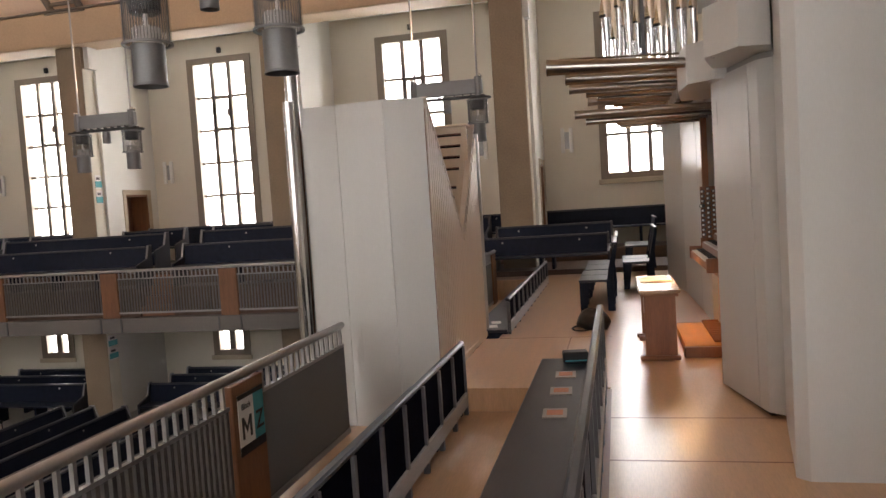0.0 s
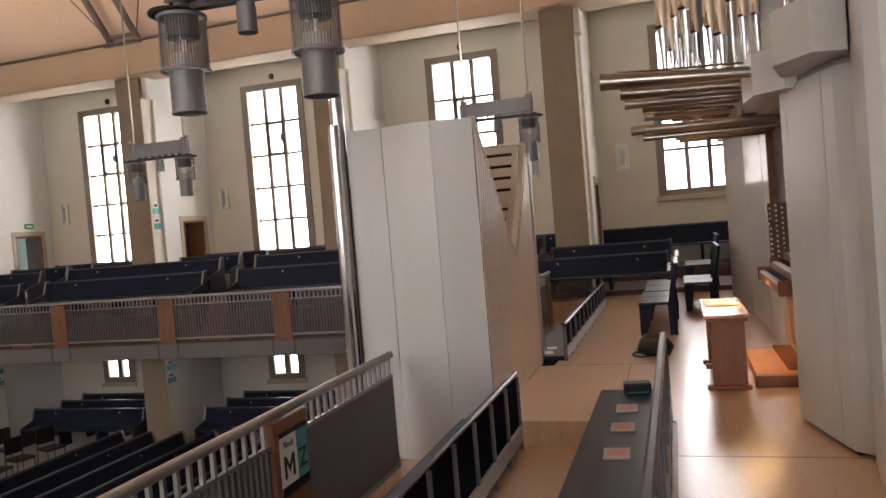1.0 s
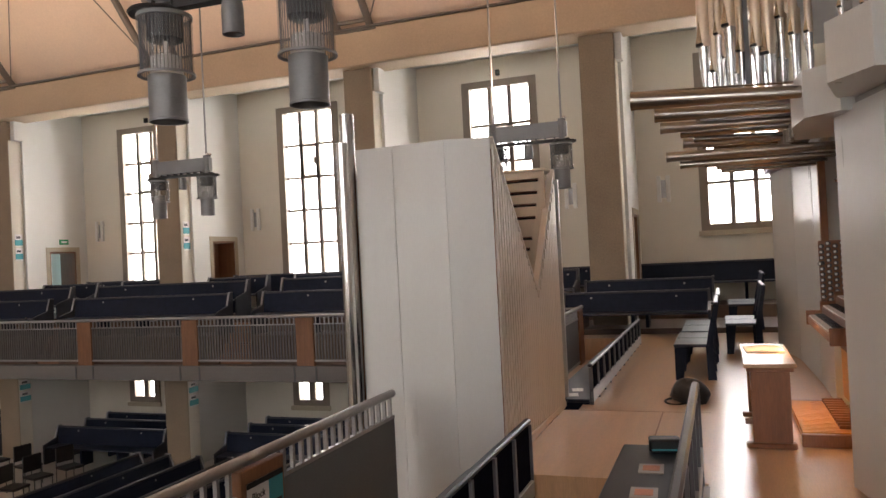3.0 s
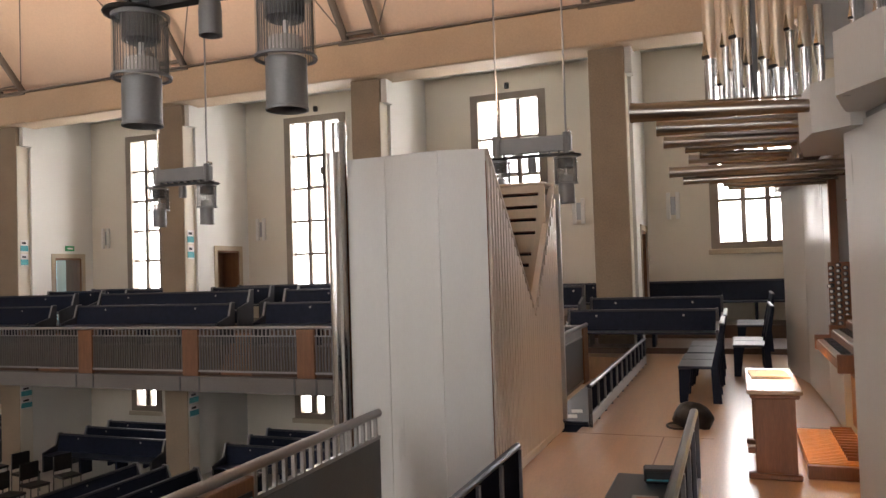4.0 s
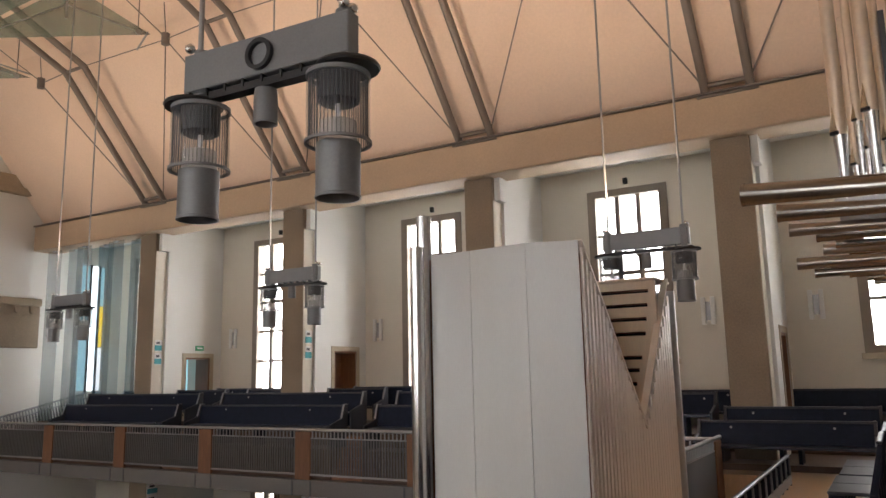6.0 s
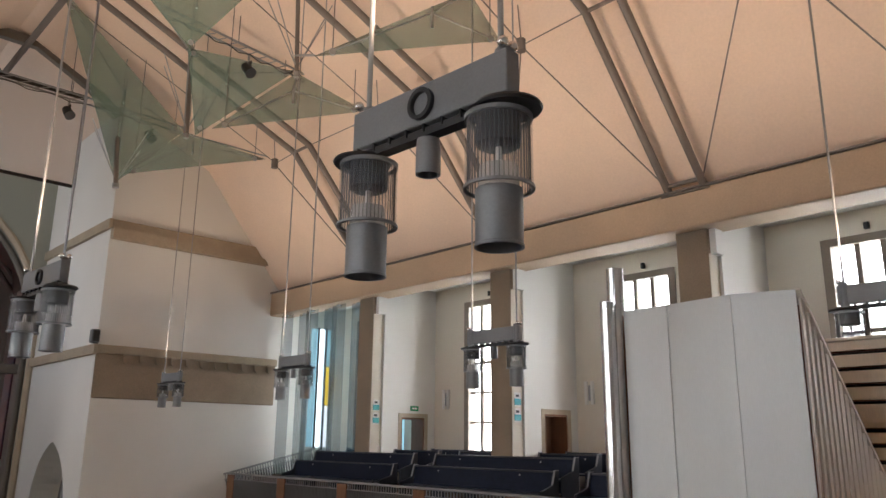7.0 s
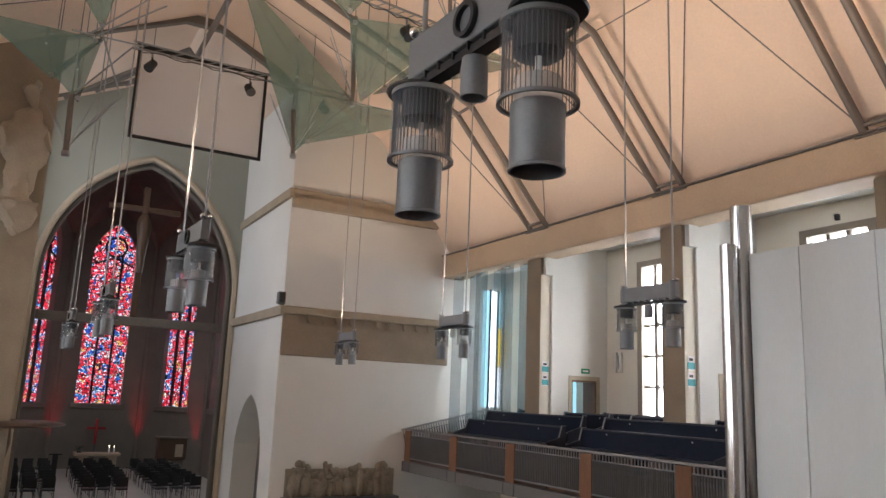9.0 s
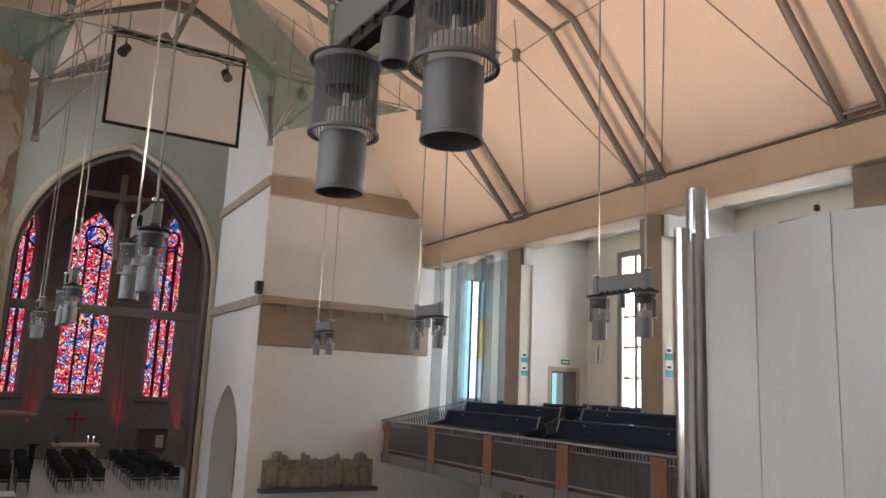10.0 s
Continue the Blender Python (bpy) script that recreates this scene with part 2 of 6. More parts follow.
def prism(bm, poly, z0, z1, m=None):
    """An upright prism over a plan polygon; m may turn it."""
    lo = [bm.verts.new((x, y, z0)) for x, y in poly]
    hi = [bm.verts.new((x, y, z1)) for x, y in poly]
    n = len(poly)
    bm.faces.new(lo[::-1])
    bm.faces.new(hi)
    for i in range(n):
        bm.faces.new((lo[i], lo[(i + 1) % n], hi[(i + 1) % n], hi[i]))
    if m is not None:
        bmesh.ops.transform(bm, matrix=m, verts=lo + hi)
    return bm


def extrude_y(bm, outline, y0, y1):
    """A solid whose outline is given in x and z."""
    a = [bm.verts.new((x, y0, z)) for x, z in outline]
    b = [bm.verts.new((x, y1, z)) for x, z in outline]
    n = len(outline)
    bm.faces.new(a)
    bm.faces.new(b[::-1])
    for i in range(n):
        bm.faces.new((a[i], a[(i + 1) % n], b[(i + 1) % n], b[i]))
    return bm


def extrude_x(bm, outline, x0, x1):
    """A solid whose outline is given in y and z."""
    a = [bm.verts.new((x0, y, z)) for y, z in outline]
    b = [bm.verts.new((x1, y, z)) for y, z in outline]
    n = len(outline)
    bm.faces.new(a)
    bm.faces.new(b[::-1])
    for i in range(n):
        bm.faces.new((a[i], a[(i + 1) % n], b[(i + 1) % n], b[i]))
    return bm


def lathe(bm, profile, seg=24, m=None):
    """Turns (radius, z) round the z axis."""
    rings = []
    for r, z in profile:
        rings.append([bm.verts.new((r * math.cos(2 * math.pi * i / seg), r * math.sin(2 * math.pi * i / seg), z)) for i in range(seg)])
    for a, b in zip(rings, rings[1:]):
        for i in range(seg):
            bm.faces.new((a[i], a[(i + 1) % seg], b[(i + 1) % seg], b[i]))
    if m is not None:
        bmesh.ops.transform(bm, matrix=m, verts=[v for r in rings for v in r])
    return bm


def wall_with_openings(bm, u0, u1, z0, z1, d0, d1, holes, along="x"):
    """A wall from u0 to u1, z0 to z1, between the faces d0 and d1, with rectangular holes (ua, ub, za, zb)."""
    us = sorted({u0, u1, *[h[0] for h in holes], *[h[1] for h in holes]})
    zs = sorted({z0, z1, *[h[2] for h in holes], *[h[3] for h in holes]})
    P = (lambda u, d, z: (u, d, z)) if along == "x" else (lambda u, d, z: (d, u, z))

    def solid(i, j):
        if not (0 <= i < len(us) - 1 and 0 <= j < len(zs) - 1):
            return False
        cu, cz = (us[i] + us[i + 1]) / 2, (zs[j] + zs[j + 1]) / 2
        return not any(h[0] < cu < h[1] and h[2] < cz < h[3] for h in holes)

    def quad(*pts):
        bm.faces.new([bm.verts.new(p) for p in pts])

    for i in range(len(us) - 1):
        for j in range(len(zs) - 1):
            if not solid(i, j):
                continue
            a, b, c, e = us[i], us[i + 1], zs[j], zs[j + 1]
            for d in (d0, d1):
                quad(P(a, d, c), P(b, d, c), P(b, d, e), P(a, d, e))
            if not solid(i - 1, j):
                quad(P(a, d0, c), P(a, d1, c), P(a, d1, e), P(a, d0, e))
            if not solid(i + 1, j):
                quad(P(b, d0, c), P(b, d1, c), P(b, d1, e), P(b, d0, e))
            if not solid(i, j - 1):
                quad(P(a, d0, c), P(b, d0, c), P(b, d1, c), P(a, d1, c))
            if not solid(i, j + 1):
                quad(P(a, d0, e), P(b, d0, e), P(b, d1, e), P(a, d1, e))
    bmesh.ops.remove_doubles(bm, verts=bm.verts, dist=0.0001)
    return bm


def structure(name, bm, mat, label, smooth=False):
    return tagged(part(name, bm, mat, None, label, smooth), "", name.split("_")[0], "", "structure")


# ---- the large structure ----
AXIS = 6.75          # the nave's middle line
GROUND = -3.3
WALL_N, WALL_S = 18.73, -5.2
GABLE = -23.9
WEST = 3.2
PIERS = (-18.85, -13.23, -7.83, -2.5)   # west edge of each pier
WIN_X = ((-16.68, -14.86), (-11.18, -9.35), (-5.83, -3.99), (-0.36, 1.46))

bm = boxed(-50, WEST + 0.4, WALL_S - 0.5, WALL_N + 0.5, GROUND - 0.3, GROUND)
structure("floor", bm, TERRAZZO, "grey stone floor of the nave")

holes = [(a, b, 1.15 if i < 2 else 1.9, 5.9) for i, (a, b) in enumerate(WIN_X)] + [(a, a + 1.05, -2.2, -0.95) for a in (-22.1, -16.62, -11.05, -5.7)]
holes.append((-22.3, -20.3, 1.0, 5.9))
structure("wall_north", wall_with_openings(bmesh.new(), GABLE - 0.5, WEST + 0.4, GROUND, 7.9, WALL_N, WALL_N + 0.45, holes), PLASTER, "cream plastered outer wall with tall window openings")
south = [(a, b, 0.9, 5.9) for a, b in WIN_X] + [(-22.3, -20.4, 0.9, 5.9)]
structure("wall_south", wall_with_openings(bmesh.new(), GABLE - 0.5, WEST + 0.4, GROUND, 7.9, WALL_S - 0.45, WALL_S, south), PLASTER, "cream plastered outer wall with tall window openings")
structure("wall_west", extrude_x(bmesh.new(), [(WALL_S, GROUND), (WALL_N, GROUND), (WALL_N, 7.0), (AXIS, 14.6), (WALL_S, 7.0)], WEST, WEST + 0.4), PLASTER, "plain plastered end wall behind the organ")

# gable wall beside the chancel space, its mirror beyond the axis, and the side walls of the chancel space
CH_N, CH_S = 10.1, 2.4
ARCH_X = -30.3
structure("wall_gable", extrude_x(bmesh.new(), [(CH_N, GROUND), (WALL_N + 0.4, GROUND), (WALL_N + 0.4, 7.4), (16.6, 7.4), (13.26, 11.2), (CH_N, 12.9)], GABLE - 0.6, GABLE), PLASTER_WHITE, "white plastered gable wall beside the chancel")
structure("wall_gable_south", extrude_x(bmesh.new(), [(2.8, GROUND), (WALL_S - 0.4, GROUND), (WALL_S - 0.4, 7.4), (2 * AXIS - 16.6, 7.4), (2 * AXIS - 13.26, 11.2), (2.8, 12.9)], GABLE - 0.6, GABLE), BAND_STONE, "tan stone-faced gable wall beside the chancel")


def pointed(cy, half, spring, rise, n=14):
    """Half of a pointed arch's outline from the right springing over the apex to the left one, in y and z."""
    r = (half * half + rise * rise) / (2 * half)
    top = math.asin(min(1, rise / r))
    right = [(cy + half - r + r * math.cos(top * i / n), spring + r * math.sin(top * i / n)) for i in range(n + 1)]
    left = [(2 * cy - y, z) for y, z in right[::-1][1:]]
    return right + left


def arch_wall(bm, u0, u1, z0, z1, d0, d1, cu, half, spring, rise, sill, along):
    """A wall with one pointed opening, as a single solid."""
    arch = pointed(cu, half, spring, rise)
    k = len(arch) // 2
    P = (lambda u, d, z: (d, u, z)) if along == "y" else (lambda u, d, z: (u, d, z))
    right = [(cu, z1), (u1, z1), (u1, z0), (cu + half, z0)] + arch[: k + 1]
    left = [(cu, z1), (u0, z1), (u0, z0), (cu - half, z0)] + arch[::-1][: k + 1]
    for outline in (right, left):
        a = [bm.verts.new(P(u, d0, z)) for u, z in outline]
        b = [bm.verts.new(P(u, d1, z)) for u, z in outline]
        bm.faces.new(a)
        bm.faces.new(b[::-1])
        n = len(outline)
        for i in range(n):
            if i == n - 1:
                continue
            bm.faces.new((a[i], a[(i + 1) % n], b[(i + 1) % n], b[i]))
    if sill > z0:
        q = [(cu - half, z0), (cu + half, z0), (cu + half, sill), (cu - half, sill)]
        a = [bm.verts.new(P(u, d0, z)) for u, z in q]
        b = [bm.verts.new(P(u, d1, z)) for u, z in q]
        bm.faces.new(a)
        bm.faces.new(b[::-1])
        for i in range(4):
            bm.faces.new((a[i], a[(i + 1) % 4], b[(i + 1) % 4], b[i]))
    return bm


structure("wall_chancel_side", arch_wall(bmesh.new(), ARCH_X, GABLE - 0.6, GROUND, 13.0, CH_N, CH_N + 0.9, -26.9, 1.75, -0.75, 2.25, GROUND, "x"), PLASTER_WHITE, "white wall with a pointed side doorway")
# Darker plaster here carries the shade inside the doorway.
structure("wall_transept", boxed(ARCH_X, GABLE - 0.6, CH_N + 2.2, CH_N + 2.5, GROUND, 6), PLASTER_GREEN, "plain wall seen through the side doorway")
structure("wall_chancel_south", wall_with_openings(bmesh.new(), ARCH_X, GABLE - 0.6, GROUND, 13.0, CH_S - 0.5, CH_S, [(-29.2, -25.4, 5.2, 11.2)]), PLASTER_WHITE, "white side wall of the chancel space with a window opening")
# This lamp and its unseen opening are added to brighten the crossing.
area_lamp("crossing_daylight", -27.3, CH_S - 0.25, 8.2, (-27.3, CH_S + 6, 8.2), 3.7, 5.9, 110, (1.0, 0.98, 0.95))
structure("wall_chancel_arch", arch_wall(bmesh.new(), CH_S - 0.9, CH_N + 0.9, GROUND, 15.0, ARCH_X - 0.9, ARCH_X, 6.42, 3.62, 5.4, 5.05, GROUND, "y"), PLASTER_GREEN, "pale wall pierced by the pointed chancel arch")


def moulding(name, cu, half, spring, rise, x, w, r, mat, label):
    """A stone roll that follows the arch."""
    pts = [(cu + half, GROUND)] + pointed(cu, half, spring, rise, 20) + [(cu - half, GROUND)]
    bm = bmesh.new()
    for (ya, za), (yb, zb) in zip(pts, pts[1:]):
        rod(bm, (x, ya, za), (x, yb, zb), r, 8)
    return structure(name, bm, mat, label, True)


moulding("trim_chancel_arch", 6.42, 3.60, 5.4, 5.0, ARCH_X - 0.05, 0.3, 0.13, STONE_PALE, "rounded pale stone moulding of the chancel arch")
moulding("trim_chancel_arch_inner", 6.42, 3.45, 5.4, 4.8, ARCH_X - 0.5, 0.3, 0.12, STONE_GREY, "darker inner moulding of the chancel arch")

# stone bands on the gable and round the corner
for nm, z0, z1, out in (("trim_band_upper", 7.72, 8.35, 0.16), ("trim_band_middle", 4.15, 4.4, 0.16), ("trim_band_lower", 2.8, 4.15, 0.05)):
    bm = boxed(GABLE, GABLE + out, CH_N - 0.0, 16.3, z0, z1, bevel=0.03)
    if nm == "trim_band_upper":
        extrude_x(bm, [(CH_N, z0), (16.0, z0), (16.0, z0 + 0.2), (CH_N, z0 + 0.35)], GABLE + out, GABLE + out + 0.12)
    structure(nm, bm, BAND_STONE if nm != "trim_band_lower" else STONE, "tan sandstone band across the white wall")
    if nm != "trim_band_lower":
        structure(nm + "_return", boxed(ARCH_X, GABLE + out, CH_N - 0.12, CH_N - 0.002, z1 - 0.3, z1), BAND_STONE, "thin sandstone band running into the chancel")
bm = bmesh.new()
for i in range(11):
    y = 10.9 + i * 0.5
    extrude_x(bm, [(y + 0.03, 3.94), (y + 0.1, 3.9), (y + 0.17, 3.94), (y + 0.2, 4.14), (y, 4.14)], GABLE + 0.05, GABLE + 0.15)
box(bm, GABLE + 0.05, GABLE + 0.08, 10.7, 16.3, 3.84, 3.89)
structure("trim_corbels", bm, STONE, "small stone corbels under the band")

# chancel: side walls, five-sided apse with tall windows, dark vault
FLOOR_CH = -2.85
structure("floor_chancel", boxed(-47, ARCH_X - 0.9, -1, 15, GROUND, FLOOR_CH), TERRAZZO, "stone floor of the chancel")
structure("step_chancel", boxed(ARCH_X - 0.9, ARCH_X - 0.5, 3.8, 9.8, GROUND, FLOOR_CH - 0.22), TERRAZZO, "stone step before the chancel")
apse = [(-31.2, 11.9), (-42.4, 11.9), (-46.0, 9.05), (-46.0, 4.65), (-42.4, 1.8), (-31.2, 1.8)]
bays = []
for i, ((xa, ya), (xb, yb)) in enumerate(zip(apse, apse[1:])):
    d = Vector((xb - xa, yb - ya, 0))
    L = d.length
    ang = math.degrees(math.atan2(d.y, d.x))
    m = pose(xa, ya, 0, 0, 0, ang)
    bm = bmesh.new()
    half = {0: 0.75, 1: 1.0, 2: 1.17, 3: 1.0, 4: 0.75}[i]
    cu = {0: L - 1.6, 1: L * 0.5, 2: L / 2 + 0.0, 3: L * 0.5 - 0.35, 4: 1.6}[i]
    arch_wall(bm, 0, L, GROUND, 13.6, -0.5, 0.0, cu, half, 8.5, 2.2, 0.6, "x")
    bmesh.ops.transform(bm, matrix=m, verts=bm.verts)
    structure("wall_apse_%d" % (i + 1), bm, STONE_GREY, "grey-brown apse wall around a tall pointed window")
    bays.append((m, L, cu, half))
    bm = rodded((xb, yb, FLOOR_CH), (xb, yb, 9.5), 0.14, 10)
    structure("trim_shaft_%d" % (i + 1), bm, STONE_GREY, "slender stone wall shaft in the apse", True)
bm = bmesh.new()
top = bm.verts.new((-42.2, AXIS + 0.1, 13.4))
ring = [bm.verts.new((x, y, 9.6)) for x, y in apse]
for a, b in zip(ring, ring[1:]):
    crest = bm.verts.new(((a.co.x + b.co.x) / 2, (a.co.y + b.co.y) / 2, 11.7))
    bm.faces.new((a, crest, top))
    bm.faces.new((crest, b, top))
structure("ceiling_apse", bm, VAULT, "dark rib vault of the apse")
bm = bmesh.new()
outl = pointed(AXIS, 5.1, 8.6, 4.6)
pts_a = [bm.verts.new((-31.2, y, z)) for y, z in outl]
pts_b = [bm.verts.new((-42.3, y, z)) for y, z in outl]
for i in range(len(outl) - 1):
    bm.faces.new((pts_a[i], pts_a[i + 1], pts_b[i + 1], pts_b[i]))
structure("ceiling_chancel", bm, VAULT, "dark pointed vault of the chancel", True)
bm = bmesh.new()
for x, y in apse[1:5]:
    mid = Vector(((x - 42.2) / 2, (y + AXIS) / 2, 12.4))
    rod(bm, (x, y, 9.4), mid, 0.13, 8)
    rod(bm, mid, (-42.2, AXIS + 0.1, 13.3), 0.13, 8)
for yy, sgn in ((11.8, 1), (1.9, -1)):
    rod(bm, (-42.4, yy, 8.8), (-37.0, AXIS, 13.0), 0.13, 8)
    rod(bm, (-32.0, yy, 8.8), (-37.0, AXIS, 13.0), 0.13, 8)
structure("trim_vault_ribs", bm, STONE_GREY, "stone ribs under the vault", True)
structure("wall_beam_chancel", boxed(-31.6, -31.3, CH_S, CH_N, 3.9, 4.25, bevel=0.02), STONE_GREY, "dark timber beam across the chancel arch")

cross = thing("wooden_cross", "large dark wooden cross standing on the chancel beam", "cross", Matrix.Translation((-31.45, 6.44, 4.25)))
part("upright", boxed(-0.11, 0.11, -0.12, 0.12, 0.0, 5.2, bevel=0.02), TIER_WOOD, cross)
part("crossbar", boxed(-0.09, 0.09, -1.35, 1.35, 4.2, 4.42, bevel=0.02), TIER_WOOD, cross)
bm = lathe(bmesh.new(), [(0.0, 1.7), (0.12, 1.75), (0.17, 2.3), (0.24, 3.0), (0.27, 3.6), (0.2, 3.95), (0.0, 4.1)], 14, Matrix.Translation((0.2, 0, 0)))
for v in bm.verts:
    v.co += noise.noise_vector(v.co * 3) * 0.06
part("carved_form", bm, TIER_WOOD, cross, "plain carved wooden form", True)

# stained windows
for i, (m, L, cu, half) in enumerate(bays):
    ob = thing("stained_window", "tall pointed stained-glass window in red, blue and white", "stained window", m)
    bm = bmesh.new()
    outline = [(cu + half, 0.6)] + pointed(cu, half, 8.5, 2.2) + [(cu - half, 0.6)]
    vs = [bm.verts.new((u, -0.32, z)) for u, z in outline]
    bm.faces.new(vs)
    part("leaded_glass", bm, STAINED, ob)
    n = 3 if half > 1 else 2
    for k in range(1, n + 1 if half > 1 else n + 1):
        u = cu - half + 2 * half * k / (n + 1) if half <= 1 else cu - half + 2 * half * k / (n + 0)
        if u > cu + half - 0.05:
            continue
        part("mullion", boxed(u - 0.06, u + 0.06, -0.30, -0.16, 0.6, 8.9), BLACK, ob)
    for k in range(1, 11):
        part("saddle_bar", boxed(cu - half, cu + half, -0.30, -0.27, 0.6 + k * 0.75, 0.63 + k * 0.75), BLACK, ob)
    part("tracery_ring", lathe(bmesh.new(), [(half * 0.52, 0.0), (half * 0.52, 0.12), (half * 0.42, 0.12), (half * 0.42, 0.0), (half * 0.52, 0.0)], 28, pose(cu, -0.16, 9.35, 90, 0, 0)), BLACK, ob, "round stone tracery ring", True)
    for q in (-1, 1):
        part("tracery_bar", rodded((cu, -0.24, 8.75), (cu + q * half * 0.9, -0.24, 8.3), 0.06, 8), BLACK, ob)
    if half > 1.1:
        part("medallion_ring", lathe(bmesh.new(), [(0.8, 0.0), (0.8, 0.03), (0.76, 0.03), (0.76, 0.0), (0.8, 0.0)], 40, pose(cu, -0.27, 2.7, 90, 0, 0)), PAPER, ob, "thin pale ring in the leaded glass", True)
    part("sill", boxed(cu - half - 0.2, cu + half + 0.2, -0.3, 0.12, 0.3, 0.6, bevel=0.04), STONE_GREY, ob)

# piers, fins and beam on the north side; the same on the south side
for side in (0, 1):
    F = (lambda y: y) if side == 0 else (lambda y: 2 * AXIS - y)
    tag = "" if side == 0 else "_south"
    for i, x in enumerate(PIERS):
        bm = boxed(x, x + 0.7, min(F(16.2), F(16.6)), max(F(16.2), F(16.6)), GROUND, 5.949, bevel=0.015)
        structure("wall_pier%s_%d" % (tag, i + 1), bm, STONE, "tan sandstone pier between the window bays")
        # Plate added to make the pier's +x side lighter than its front.
        structure("trim_pier%s_%d" % (tag, i + 1), boxed(x + 0.701, x + 0.712, min(F(16.22), F(16.6)), max(F(16.22), F(16.6)), GROUND, 5.42), PLASTER, "thin pale plate on the side of the pier")
        hole = [(17.35, 18.3, 0.4, 2.35)] if side == 0 else []
        if side == 0:
            bm = wall_with_openings(bmesh.new(), 16.6, WALL_N, -0.6, 6.62, x + 0.2, x + 0.78, hole, "y")
            structure("wall_fin_%d" % (i + 1), bm, PLASTER_WHITE, "white fin wall with a doorway between two bays")
            bm = bmesh.new()
            box(bm, x + 0.779, x + 0.80, 17.23, 17.35, 0.4, 2.47)
            box(bm, x + 0.779, x + 0.80, 18.3, 18.42, 0.4, 2.47)
            box(bm, x + 0.779, x + 0.80, 17.35, 18.3, 2.35, 2.47)
            structure("trim_door_%d" % (i + 1), bm, STONE_PALE, "tan stone surround of the gallery doorway")
            structure("wall_corbel_%d" % (i + 1), boxed(x + 0.7, x + 0.84, 16.3, 16.62, 5.42, 5.948, bevel=0.01), PLASTER_WHITE, "small plaster corbel on the pier")
            structure("wall_fin_low_%d" % (i + 1), boxed(x + 0.2, x + 0.62, 16.6, WALL_N, GROUND, -0.9), PLASTER_WHITE, "white fin wall below the gallery")
        else:
            structure("wall_fin_south_%d" % (i + 1), boxed(x + 0.2, x + 0.78, WALL_S, F(16.6), GROUND, 6.62), PLASTER_WHITE, "white fin wall between two bays")
    structure("beam" + tag, boxed(GABLE, WEST, min(F(15.95), F(16.75)), max(F(15.95), F(16.75)), 5.95, 6.76, bevel=0.03), BEAM, "long tan beam under the roof slope")
    structure("trim_beam" + tag, boxed(GABLE, WEST, min(F(15.9), F(16.0)), max(F(15.9), F(16.0)), 6.765, 6.80), TUBE, "dark line along the top of the beam")
    structure("ceiling_bays" + tag, boxed(GABLE, WEST, min(F(16.75), F(WALL_N)), max(F(16.75), F(WALL_N)), 6.44, 6.57), PLASTER_WHITE, "white flat ceiling over the window bays")

# roof: steep lower slopes, flatter upper slopes
RIDGE_Z = 14.0
sec = [(16.55, 6.80), (13.26, 10.88), (AXIS, RIDGE_Z), (2 * AXIS - 13.26, 10.88), (2 * AXIS - 16.55, 6.80)]
bm = bmesh.new()
xs = [ARCH_X - 1, GABLE, *[p + 0.35 for p in PIERS], WEST + 0.2]
for k, ((ya, za), (yb, zb)) in enumerate(zip(sec, sec[1:])):
    for xa, xb in zip(xs, xs[1:]):
        if xa < GABLE and k in (0, 3):
            continue
        vs = [bm.verts.new(p) for p in ((xa, ya, za), (xb, ya, za), (xb, yb, zb), (xa, yb, zb))]
        bm.faces.new(vs)
bmesh.ops.remove_doubles(bm, verts=bm.verts, dist=0.001)
bmesh.ops.solidify(bm, geom=bm.faces[:], thickness=-0.15)
structure("ceiling", bm, CEILING, "peach-coloured boarded roof slopes meeting at the ridge")

# loft floor in steps, gallery floor in steps
structure("floor_loft", boxed(-0.16, WEST, WALL_S, 15.45, -0.95, 0.0), FLOOR_WOOD, "waxed oak floor of the organ loft")
structure("floor_loft_middle", boxed(-1.45, -0.16, WALL_S, 6.28, -0.95, -0.2), FLOOR_WOOD, "lower oak floor between the loft pews")
structure("floor_loft_platform", boxed(-1.6, -0.16, 6.28, 8.56, -0.95, 0.0), FLOOR_WOOD, "raised oak platform beside the organ box")
structure("floor_loft_far", boxed(-1.45, -0.16, 8.56, 15.45, -0.95, -0.004), FLOOR_WOOD, "oak floor of the far loft pews")
structure("floor_loft_corner", boxed(-3.2, -1.45, 14.86, 15.45, -0.95, -0.006), FLOOR_WOOD, "oak floor in the corner of the loft")
structure("floor_loft_front", boxed(-2.55, -1.45, WALL_S, 14.86, -0.95, -0.4), FLOOR_WOOD, "lowest oak floor behind the loft rail")
structure("trim_loft_edge", boxed(-2.63, -2.55, WALL_S, 14.7, -1.0, -0.35, bevel=0.01), SLAB, "grey steel edge of the loft")
structure("floor_seam_1", boxed(-0.15, 1.0, 5.41, 5.425, -0.001, 0.001), BENCH_WOOD, "dark joint in the oak floor")
structure("floor_seam_2", boxed(-0.15, 1.0, 4.535, 4.55, -0.001, 0.001), BENCH_WOOD, "dark joint in the oak floor")
structure("floor_seam_3", boxed(-1.5, -0.17, 8.556, 8.568, -0.001, 0.0012), BENCH_WOOD, "dark joint in the oak floor")
structure("floor_seam_4", boxed(-0.62, -0.608, 6.3, 8.55, -0.001, 0.0012), BENCH_WOOD, "dark joint in the oak floor")
structure("trim_walkway", boxed(-0.19, -0.15, WALL_S, 6.2, -0.2, 0.006), BENCH_WOOD, "wooden nosing along the walkway")

